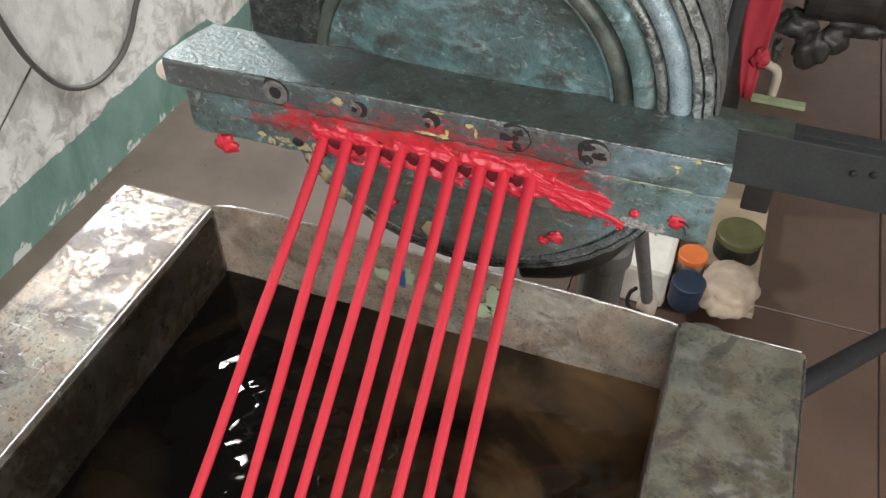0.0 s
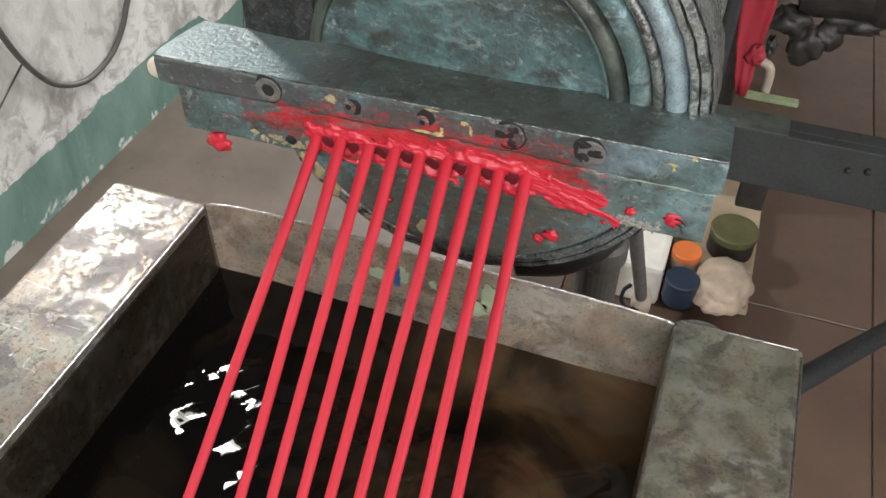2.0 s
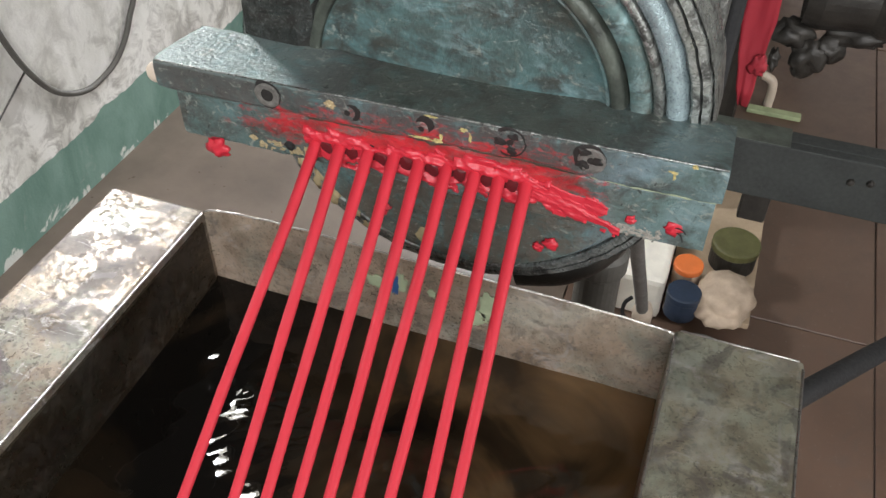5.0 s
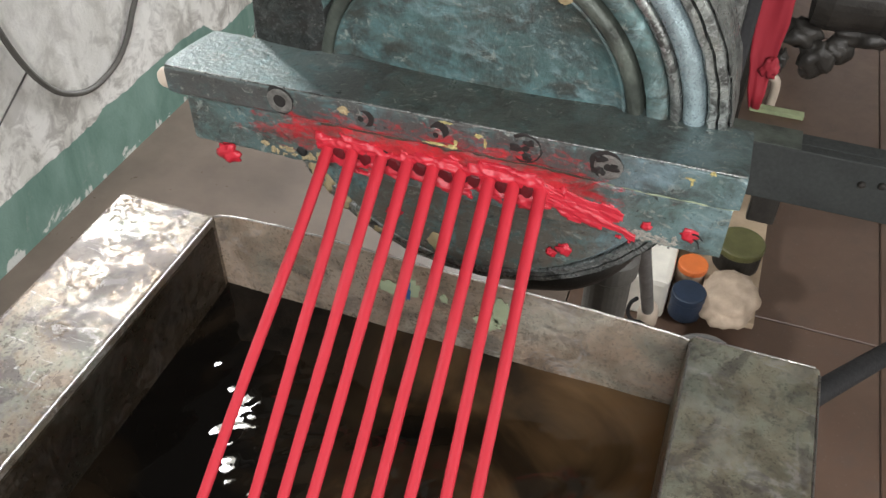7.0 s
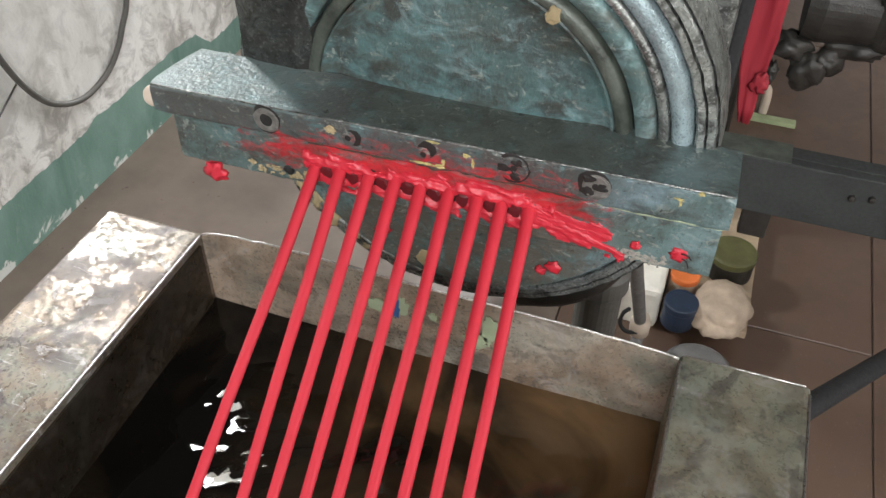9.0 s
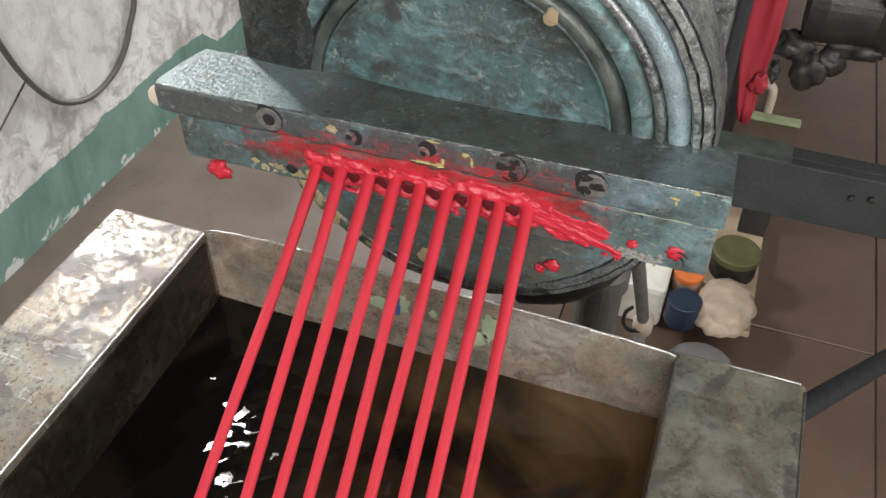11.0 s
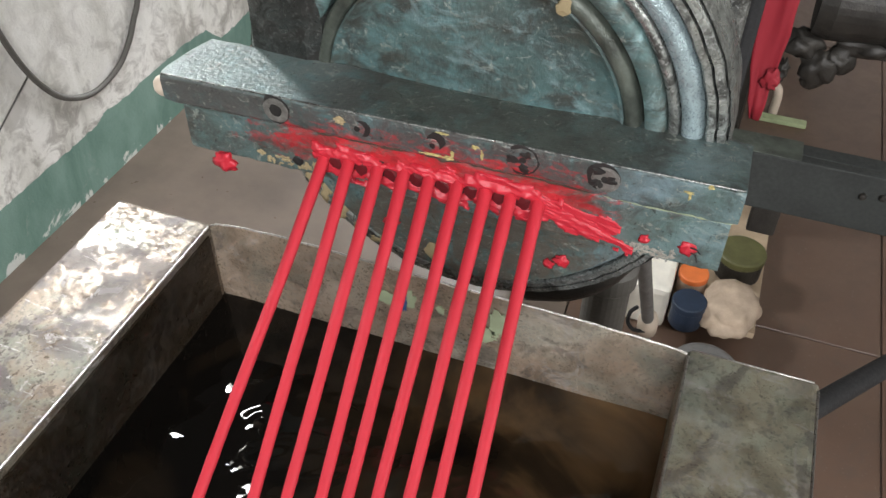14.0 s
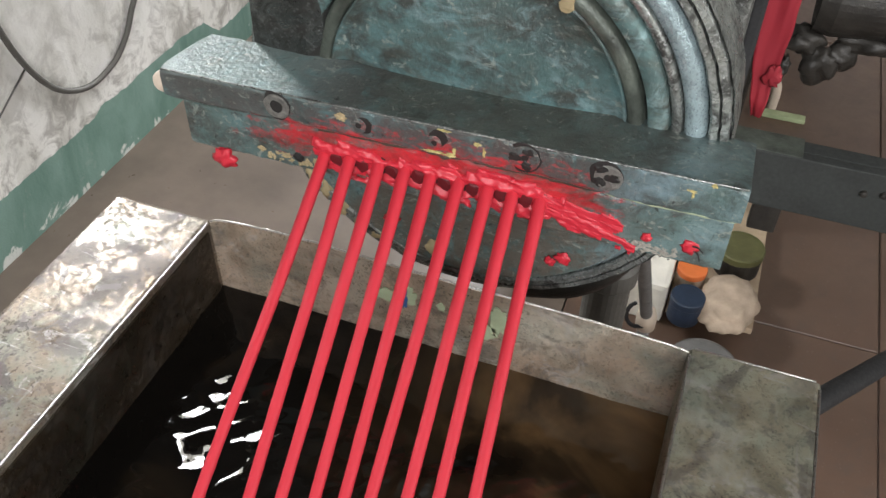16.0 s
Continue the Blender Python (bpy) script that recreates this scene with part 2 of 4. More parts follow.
def tile_material():
    mat, tree, bsdf = material("brown floor tile")
    v = coords(tree, (1, 1, 1), "Object")
    info = tree.nodes.new("ShaderNodeObjectInfo")
    big, mid, fine = noise_of(tree, v, 4, 6, 0.6, 0.6), noise_of(tree, v, 22, 8, 0.68, 0.8), noise_of(tree, v, 150, 4)
    col = ramp(tree, big, [(0.3, (0.087, 0.050, 0.035)), (0.7, (0.123, 0.076, 0.053))])
    col = mix(tree, ramp(tree, mid, [(0.5, 0.0), (0.7, 0.6)]), col, (0.085, 0.062, 0.05))
    col = mix(tree, ramp(tree, fine, [(0.64, 0.0), (0.74, 0.5)]), col, (0.3, 0.25, 0.21))
    col = mix(tree, calc(tree, "MULTIPLY", info.outputs["Random"], 0.15), col, (0.22, 0.155, 0.115))
    tree.links.new(col, bsdf.inputs["Base Color"])
    tree.links.new(ramp(tree, mid, [(0.3, 0.32), (0.7, 0.55)]), bsdf.inputs["Roughness"])
    bump(tree, bsdf, mid, 0.15, 0.002)
    return mat


def rubber_red(name, gloss=0.42, tone=1.0):
    mat, tree, bsdf = material(name)
    v = coords(tree)
    info = tree.nodes.new("ShaderNodeObjectInfo")
    n, f = noise_of(tree, v, 26, 4), noise_of(tree, v, 190, 4)
    col = mix(tree, n, (0.68, 0.028, 0.05), (0.78, 0.042, 0.068))
    col = mix(tree, calc(tree, "MULTIPLY", info.outputs["Random"], 0.3), col, (0.62, 0.022, 0.04))
    col = mix(tree, 1 - tone, col, (0.05, 0.0, 0.004))
    tree.links.new(col, bsdf.inputs["Base Color"])
    bsdf.inputs["Roughness"].default_value = gloss
    bsdf.inputs["Subsurface Weight"].default_value = 0.1
    bsdf.inputs["Subsurface Radius"].default_value = (0.004, 0.001, 0.001)
    bump(tree, bsdf, calc(tree, "ADD", calc(tree, "MULTIPLY", n, 0.7), calc(tree, "MULTIPLY", f, 0.2)), 0.25, 0.002)
    return mat


def water_material():
    mat, tree, bsdf = material("murky quench water")
    v = coords(tree)
    sep = tree.nodes.new("ShaderNodeSeparateXYZ")
    tree.links.new(v, sep.inputs[0])
    # browner and paler towards the right
    brown_x = calc(tree, "MULTIPLY", calc(tree, "ADD", sep.outputs[0], 0.30), 0.85)
    murk = calc(tree, "ADD", calc(tree, "MULTIPLY", noise_of(tree, v, 7, 5, 0.55, 0.8), 0.8), brown_x)
    tree.links.new(ramp(tree, murk, [(0.42, (0.0035, 0.003, 0.0025)), (0.57, (0.022, 0.0145, 0.008)), (0.76, (0.14, 0.083, 0.037))]), bsdf.inputs["Base Color"])
    bsdf.inputs["Roughness"].default_value = 0.015
    bsdf.inputs["IOR"].default_value = 1.33
    return mat


def worn_metal(name="scuffed grey flange metal", tone=1.0, gleam=0.7):
    """Bare flange metal: black oil in the hollows, bright scuffs on the crests."""
    mat, tree, bsdf = material(name)
    v = coords(tree)
    big, mid, fine = noise_of(tree, v, 12, 6, 0.6, 0.7), noise_of(tree, v, 60, 9, 0.7, 0.8), noise_of(tree, v, 330, 4, 0.6)
    col = ramp(tree, big, [(0.35, (0.10 * tone, 0.105 * tone, 0.10 * tone)), (0.65, (0.24 * tone, 0.255 * tone, 0.24 * tone))])
    col = mix(tree, ramp(tree, mid, [(0.48, 0.0), (0.6, 0.85)]), col, (0.035, 0.033, 0.03))
    col = mix(tree, ramp(tree, fine, [(0.56, 0.0), (0.64, gleam)]), col, (0.5, 0.51, 0.5))
    tree.links.new(col, bsdf.inputs["Base Color"])
    tree.links.new(ramp(tree, mid, [(0.35, 0.18), (0.65, 0.5)]), bsdf.inputs["Roughness"])
    bsdf.inputs["Metallic"].default_value = 0.7
    bump(tree, bsdf, calc(tree, "ADD", calc(tree, "MULTIPLY", mid, 0.6), calc(tree, "MULTIPLY", fine, 0.4)), 0.5, 0.002)
    return mat


PAINT, PAINT_RED = machine_paint("worn teal machine enamel", False, 0.86), machine_paint("enamel smeared with red compound", True, 0.95)
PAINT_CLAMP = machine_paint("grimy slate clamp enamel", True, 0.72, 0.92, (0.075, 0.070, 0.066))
PAINT_COVER = machine_paint("grimy olive machine enamel", True, 1.05)
PAINT_OLIVE = plain("olive-grey rubbed enamel", (0.085, 0.098, 0.082), 0.4, 0.3, 0.6, 45, 0.6)
PAINT_RING = machine_paint("pale blue-green ring enamel", False, 1.35)
RED_DULL = rubber_red("dull red feed rubber", 0.75, 0.28)
STEEL, WALL, TILE = tank_steel("stained tank steel", 0.95, (0.99, 0.96, 0.97), 0.85, 1.0, 0.55), wall_plaster(), tile_material()
STEEL_GREEN = tank_steel("grey-green tank steel", 1.4, (0.92, 1.03, 0.98), 0.6, 0.5, 0.3)
STEEL_PINK = tank_steel("pinkish grey tank plate", 1.75, (1.06, 0.98, 0.95), 0.45, 0.4, 0.15)
STEEL_SHADE = tank_steel("brown tank steel darkened for shade", 0.4, (1.1, 0.92, 0.7), 0.8, 0.12, 0.45, 0.86)
RED, RED_WET = rubber_red("extruded red rubber", 0.6, 0.73), rubber_red("red rubber waste", 0.46, 0.66)
WATER = water_material()
GROUT = plain("dark floor grout", (0.10, 0.078, 0.064), 0.9)
PLASTER = plain("grey limewashed plaster", (0.5, 0.48, 0.44), 0.85, 0, 0.2, 6)
# ceiling out of view, kept dark to dim its reflection in the water
CEILING = plain("dark grey ceiling paint", (0.12, 0.116, 0.108), 0.9, 0, 0.2, 5)
CONCRETE = plain("worn cement floor", (0.15, 0.118, 0.094), 0.34, 0, 0.35, 4, 0.2)
# MAROON colours the shade inside the idle die holes
MAROON = plain("maroon for shaded die holes", (0.10, 0.007, 0.010), 0.5)
BLACK = plain("black rubber and grease", (0.014, 0.014, 0.015), 0.75)
CABLE = plain("grey cable sheath", (0.10, 0.095, 0.085), 0.6)
DARK_IRON = plain("oily dark cast iron", (0.03, 0.027, 0.023), 0.5, 0.2, 0.5, 40, 0.6)
GREY_IRON = plain("grey painted channel steel", (0.026, 0.029, 0.027), 0.8, 0.0, 0.3, 25, 0.3)
BOLT = plain("dirty steel bolt", (0.19, 0.185, 0.17), 0.45, 0.5, 0.4, 200, 0.5)
# HOLE paints the darkness of recesses and nozzles; bolt grime shares it
HOLE = plain("black for shaded holes and grime", (0.012, 0.011, 0.01), 0.6)
GRIME = plain("dark olive grime", (0.06, 0.052, 0.038), 0.6, 0, 0.4, 90, 0.5)
# blue-green ring enamel with the glare mixed into a silver-blue base
GLARE_RING = plain("ring enamel paled for glare", (0.30, 0.38, 0.40), 0.3, 0.45, 0.4, 70, 0.6)
BARE_RING = worn_metal("scuffed grey flange metal", 1.6, 0.7)
CASTING = worn_metal("rough dark casting", 0.42, 0.12)
PLY = plain("pale plywood board", (0.42, 0.32, 0.22), 0.7, 0, 0.2, 14)
SACK = plain("beige sackcloth", (0.46, 0.36, 0.27), 0.9, 0, 0.2, 40, 0.6)
OLIVE = plain("olive green lid paint", (0.105, 0.103, 0.04), 0.5)
ORANGE = plain("orange plastic", (0.75, 0.19, 0.05), 0.5, 0, 0.1)
BLUE = plain("navy blue plastic", (0.02, 0.034, 0.062), 0.5)
WHITE = plain("off-white plastic", (0.9, 0.86, 0.76), 0.5, 0, 0.1)
IVORY = plain("ivory plastic", (0.55, 0.46, 0.37), 0.5, 0, 0.15)
LIDGREY = plain("grey plastic lid", (0.16, 0.155, 0.15), 0.55)
PALEGREEN = plain("pale green painted batten", (0.36, 0.42, 0.24), 0.7)
YELLOW = plain("yellow paint", (0.44, 0.37, 0.15), 0.6, 0, 0.4, 300)
OCHRE = plain("ochre paint chip", (0.34, 0.27, 0.15), 0.7)
PALE_CHIP = plain("pale green paint", (0.30, 0.345, 0.22), 0.7)
BLUE_CHIP = plain("blue paint", (0.03, 0.09, 0.24), 0.6)
EDGE_LIGHT = plain("bright steel for edge highlights", (0.55, 0.53, 0.5), 0.3, 0.7, 0.2, 120)
WOOD = plain("painted window wood", (0.4, 0.38, 0.33), 0.6)


# ---- building helpers ----
def finish(bm, smooth=False):
    bmesh.ops.recalc_face_normals(bm, faces=bm.faces[:])
    me = bpy.data.meshes.new("mesh")
    for f in bm.faces:
        f.smooth = smooth
    bm.to_mesh(me)
    bm.free()
    return me


def part(name, bm, mat, parent=None, label="", smooth=False):
    """One mesh under a thing or a part; its vertices are in world space."""
    me = bm if isinstance(bm, bpy.types.Mesh) else finish(bm, smooth)
    if not me.materials:
        me.materials.append(mat)
    ob = new(name, me)
    if parent:
        ob.parent = parent
        if parent.type == "EMPTY":
            ob.matrix_parent_inverse = Matrix.Translation(-parent.location)
    return tagged(ob, label)


def thing(name, base, label, category, group="", kind=""):
    ob = new(name)
    ob.empty_display_size = 0.05
    ob.location = base
    return tagged(ob, label, category, group, kind)


def box(bm, lo, hi, bevel=0.0, turn=None, segments=2):
    m = Matrix.Translation([(a + b) / 2 for a, b in zip(lo, hi)]) @ Matrix.Diagonal([b - a for a, b in zip(lo, hi)] + [1])
    vs = bmesh.ops.create_cube(bm, size=1, matrix=(turn or Matrix()) @ m)["verts"]
    if bevel:
        bmesh.ops.bevel(bm, geom=list({e for v in vs for e in v.link_edges}), offset=bevel, segments=segments, profile=0.6, affect="EDGES")
    return bm


def lathe(bm, profile, centre, axis="y", steps=96, cap=True):
    """Turns (radius, along) pairs about an axis through centre."""
    rings = []
    for rad, a in profile:
        ring = []
        for i in range(steps):
            w = 2 * math.pi * i / steps
            c, s = rad * math.cos(w), rad * math.sin(w)
            p = {"y": (c, a, s), "z": (c, s, a), "x": (a, c, s)}[axis]
            ring.append(bm.verts.new(Vector(centre) + Vector(p)))
        rings.append(ring)
    for p, q in zip(rings, rings[1:]):
        for i in range(steps):
            bm.faces.new((p[i], p[(i + 1) % steps], q[(i + 1) % steps], q[i]))
    if cap:
        bm.faces.new(rings[0])
        bm.faces.new(rings[-1])
    return bm


def tube(bm, points, radius, sides=12, cap=True):
    """A round bar along points; radius is a number or one for each point."""
    pts = [Vector(p) for p in points]
    rad = radius if isinstance(radius, (list, tuple)) else [radius] * len(pts)
    rings = []
    for i, p in enumerate(pts):
        d = (pts[min(i + 1, len(pts) - 1)] - pts[max(i - 1, 0)]).normalized()
        a = d.orthogonal().normalized() if i == 0 else (a - d * a.dot(d)).normalized()
        b = d.cross(a)
        rings.append([bm.verts.new(p + rad[i] * (a * math.cos(2 * math.pi * k / sides) + b * math.sin(2 * math.pi * k / sides))) for k in range(sides)])
    for p, q in zip(rings, rings[1:]):
        for k in range(sides):
            bm.faces.new((p[k], p[(k + 1) % sides], q[(k + 1) % sides], q[k]))
    if cap:
        bm.faces.new(rings[0])
        bm.faces.new(rings[-1])
    return bm


def glide(points, n=10):
    """A smooth line through points."""
    p = [Vector(q) for q in points]
    p = [2 * p[0] - p[1]] + p + [2 * p[-1] - p[-2]]
    out = []
    for i in range(1, len(p) - 2):
        for k in range(n):
            t = k / n
            out.append(0.5 * (2 * p[i] + (p[i + 1] - p[i - 1]) * t + (2 * p[i - 1] - 5 * p[i] + 4 * p[i + 1] - p[i + 2]) * t * t
                              + (3 * p[i] - p[i - 1] - 3 * p[i + 1] + p[i + 2]) * t ** 3))
    return out + [p[-2]]


def lump(bm, centre, size, seed, rough=0.35, level=3):
    """A ragged blob of gum."""
    vs = bmesh.ops.create_icosphere(bm, subdivisions=level, radius=1.0)["verts"]
    c, s = Vector(centre), Vector(size)
    for v in vs:
        k = 1 + rough * noise.noise(v.co * 1.6 + Vector((seed * 3.7, seed, 0))) + rough * 0.7 * noise.noise(v.co * 4.2 + Vector((0, seed * 2.1, seed)))
        v.co = c + Vector((v.co.x * s.x, v.co.y * s.y, v.co.z * s.z)) * k
    return bm


def sheet(bm, rows, thick):
    """A thin body from a grid of points."""
    top = [[bm.verts.new(p) for p in row] for row in rows]
    low = [[bm.verts.new(Vector(p) - Vector(thick)) for p in row] for row in rows]
    n, m = len(rows), len(rows[0])
    for i in range(n - 1):
        for j in range(m - 1):
            bm.faces.new((top[i][j], top[i + 1][j], top[i + 1][j + 1], top[i][j + 1]))
            bm.faces.new((low[i][j], low[i][j + 1], low[i + 1][j + 1], low[i + 1][j]))
    rim = [(i, 0) for i in range(n)] + [(n - 1, j) for j in range(1, m)] + [(i, m - 1) for i in range(n - 2, -1, -1)] + [(0, j) for j in range(m - 2, 0, -1)]
    for (i, j), (k, l) in zip(rim, rim[1:] + rim[:1]):
        bm.faces.new((top[i][j], top[k][l], low[k][l], low[i][j]))
    return bm


# ---- the room ----
def wall_with_opening(name, axis, at, thick, span, opening, mat, label):
    """A wall at x or y = at, outwards thick, over span, with openings (first, last, sill, head)."""
    bm = bmesh.new()
    a, b = span
    pieces = []
    for first, last, sill, head in sorted(opening):
        pieces += [(a, first, 0, CEIL), (first, last, 0, sill), (first, last, head, CEIL)]
        a = last
    pieces.append((a, b, 0, CEIL))
    for p, q, lo, hi in pieces:
        c, d = sorted((at, at + thick))
        box(bm, *(((c, p, lo), (d, q, hi)) if axis == "x" else ((p, c, lo), (q, d, hi))))
    return tagged(part(name, bm, mat), label, "wall", kind="structure")


wall_with_opening("wall_west", "x", WEST, -0.2, (SOUTH - 0.2, NORTH + 0.2), [WIN_L, WIN_W], WALL, "stained whitewashed plaster wall with a green painted foot")
wall_with_opening("wall_south", "y", SOUTH, -0.2, (WEST, EAST), [WIN_S], PLASTER, "grey limewashed plaster wall with an added fill window")
wall_with_opening("wall_north", "y", NORTH, 0.2, (WEST, EAST), [WIN_N], PLASTER, "grey limewashed plaster wall with a window")
wall_with_opening("wall_east", "x", EAST, 0.2, (SOUTH - 0.2, NORTH + 0.2), [WIN_E], PLASTER, "grey limewashed plaster wall with an added fill window")
tagged(part("ceiling", box(bmesh.new(), (WEST - 0.2, SOUTH - 0.2, CEIL), (EAST + 0.2, NORTH + 0.2, CEIL + 0.2)), CEILING), "unseen dark grey ceiling", "ceiling", kind="structure")
floor = tagged(part("floor", box(bmesh.new(), (WEST - 0.2, SOUTH - 0.2, -0.15), (EAST + 0.2, NORTH + 0.2, -0.006)), GROUT), "worn brown tiled workshop floor", "floor", kind="structure")


def window_frame(name, axis, at, opening, label, bars):
    a, b, lo, hi = opening
    win = thing(name, (at, a, lo) if axis == "x" else (a, at, lo), label, "window", kind="structure")

    def piece(kind, p, q, z0, z1, mat, d0, d1):
        bm = box(bmesh.new(), *(((at + d0, p, z0), (at + d1, q, z1)) if axis == "x" else ((p, at + d0, z0), (q, at + d1, z1))))
        return part(kind, bm, mat, win)
    w = 0.05
    piece("frame", a, b, lo, lo + w, WOOD, -0.08, -0.03)
    piece("frame", a, b, hi - w, hi, WOOD, -0.08, -0.03)
    piece("frame", a, a + w, lo + w, hi - w, WOOD, -0.08, -0.03)
    piece("frame", b - w, b, lo + w, hi - w, WOOD, -0.08, -0.03)
    for i in range(1, bars + 1):
        c = a + (b - a) * i / (bars + 1)
        piece("glazing_bar", c - 0.015, c + 0.015, lo + w, hi - w, WOOD, -0.075, -0.035)


window_frame("window_1", "x", WEST, WIN_W, "high window with a painted wooden frame", 0)
window_frame("window_5", "x", WEST, WIN_L, "small window with a painted wooden frame", 0)
window_frame("window_2", "y", SOUTH, WIN_S, "unseen wide window added for fill light", 3)
window_frame("window_4", "y", NORTH + 0.12, WIN_N, "tall window with a painted wooden frame", 2)
window_frame("window_3", "x", EAST + 0.12, WIN_E, "unseen wide window added for fill light", 3)

# ---- the water tank ----
T_IN_L, T_IN_R, T_OUT_L, T_OUT_R, T_TOP, T_END, T_NEAR, WATER_Z = -0.371, 0.014, -0.460, 0.104, 0.82, 0.462, -1.5, 0.746
tank = thing("water_tank", (-0.18, -0.5, 0), "stained steel quench tank with broad flat rims", "tank")
part("rim", box(bmesh.new(), (T_OUT_L, T_NEAR, 0.5), (T_IN_L, T_END, T_TOP), 0.004, segments=3), STEEL, tank, smooth=False)
part("rim", box(bmesh.new(), (T_IN_R, T_NEAR, 0.5), (T_OUT_R, T_END + 0.004, T_TOP), 0.005, segments=3), STEEL_GREEN, tank)
# brown sheet on the inner wall; the shade under the rim is its colour
part("shade_sheet", box(bmesh.new(), (T_IN_L - 0.001, T_NEAR, 0.51), (T_IN_L + 0.0015, T_END - 0.008, T_TOP - 0.007), 0.0005), STEEL_SHADE, tank, "brown inner wall sheet with shade in its colour")


def end_plate(y, sign):
    """A thin plate, its upper edge a little buckled."""
    xs = [T_IN_L + (T_IN_R - T_IN_L) * i / 40 for i in range(41)]
    rows = []
    for z in (0.5, 0.6, 0.7, 0.76, 0.79, 0.806, 0.814, None):
        row = []
        for i, x in enumerate(xs):
            top = T_TOP - 0.001 + 0.0098 * math.sin(math.pi * min(1, max(0, (x - T_IN_L) / (T_IN_R - T_IN_L))) ** 0.6) - 0.0012 * noise.noise(Vector((x * 14, 3.1, 0))) - 0.0012 * noise.noise(Vector((x * 60, 1, 0)))
            zz = top if z is None else z
            bend = 0.006 * max(0, (zz - 0.77) / 0.05) * noise.noise(Vector((x * 9, 7.3, 0))) if 0 < i < 40 else 0
            row.append((x, y + bend, zz))
        rows.append(row)
    return sheet(bmesh.new(), rows, (0, 0.0025 * sign, 0))


part("end_plate", end_plate(T_END - 0.003, -1), STEEL_PINK, tank)
part("end_plate", end_plate(T_NEAR + 0.01, 1), STEEL, tank)
# thin bright tubes stand in for light caught by the worn edges
edge_line = []
for i in range(81):
    x = T_IN_L + (T_IN_R - T_IN_L) * i / 80
    top = T_TOP - 0.001 + 0.0098 * math.sin(math.pi * min(1, max(0, (x - T_IN_L) / (T_IN_R - T_IN_L))) ** 0.6) - 0.0012 * noise.noise(Vector((x * 14, 3.1, 0))) - 0.0012 * noise.noise(Vector((x * 60, 1, 0)))
    bend = 0.006 * max(0, (top - 0.77) / 0.05) * noise.noise(Vector((x * 9, 7.3, 0))) if 0 < i < 80 else 0
    edge_line.append((x, T_END - 0.0018 + bend, top + 0.0003))
part("edge_highlight", tube(bmesh.new(), edge_line, 0.0008, 8), EDGE_LIGHT, tank, "worn upper edge of the plate, highlight as a bright tube", smooth=True)
for x, z in ((T_IN_R + 0.0012, T_TOP - 0.0012), (T_OUT_R - 0.0012, T_TOP - 0.0012), (T_IN_L - 0.0012, T_TOP - 0.0012)):
    part("edge_highlight", tube(bmesh.new(), [(x, T_NEAR + 0.01, z), (x, T_END - 0.004, z)], 0.0012, 8), EDGE_LIGHT, tank, "worn edge of the rim, highlight as a bright tube", smooth=True)
part("edge_highlight", tube(bmesh.new(), [(T_IN_R + 0.004, T_END + 0.0028, T_TOP - 0.0012), (T_OUT_R - 0.004, T_END + 0.0028, T_TOP - 0.0012)], 0.0009, 8), EDGE_LIGHT, tank, "worn edge of the rim, highlight as a bright tube", smooth=True)
part("backing_bar", box(bmesh.new(), (T_IN_L, T_END - 0.0004, 0.5), (T_IN_R, T_END + 0.012, 0.785)), STEEL, tank)
part("bottom", box(bmesh.new(), (T_IN_L, T_NEAR, 0.5), (T_IN_R, T_END - 0.004, 0.51)), STEEL, tank)
for x in (T_OUT_L + 0.03, T_OUT_R - 0.03):
    for y in (T_NEAR + 0.08, T_END - 0.08):
        part("leg", box(bmesh.new(), (x - 0.025, y - 0.025, 0.0), (x + 0.025, y + 0.025, 0.5)), DARK_IRON, tank)


def splash(name, mat, x, z, w, h, seed, label):
    """A dried paint fleck on the far plate."""
    bm = bmesh.new()
    n = 36
    ring = []
    for i in range(n):
        a = 2 * math.pi * i / n
        k = 1 + 0.6 * noise.noise(Vector((math.cos(a) * 1.7, math.sin(a) * 1.7, seed))) + 0.5 * noise.noise(Vector((math.cos(a) * 5.3, math.sin(a) * 5.3, seed)))
        ring.append(bm.verts.new((x + w * k * math.cos(a), T_END - 0.0062, z + h * k * math.sin(a))))
    f = bm.faces.new(ring)
    ext = bmesh.ops.extrude_face_region(bm, geom=[f])["geom"]
    for v in ext:
        if isinstance(v, bmesh.types.BMVert):
            v.co.y -= 0.0006
    return part(name, bm, mat, tank, label)


splash("paint_fleck", BLUE_CHIP, -0.2, 0.797, 0.003, 0.010, 1.0, "blue paint run")
splash("paint_fleck", PALE_CHIP, -0.194, 0.802, 0.004, 0.009, 2.0, "pale green paint fleck")
splash("paint_fleck", PALE_CHIP, -0.216, 0.798, 0.008, 0.006, 3.0, "pale green paint fleck")
splash("paint_fleck", PALE_CHIP, -0.170, 0.800, 0.003, 0.005, 4.0, "pale green paint fleck")
splash("paint_fleck", PALE_CHIP, -0.124, 0.800, 0.007, 0.013, 5.0, "pale green paint fleck")
splash("paint_fleck", PALE_CHIP, -0.135, 0.786, 0.010, 0.007, 6.5, "pale green paint fleck")


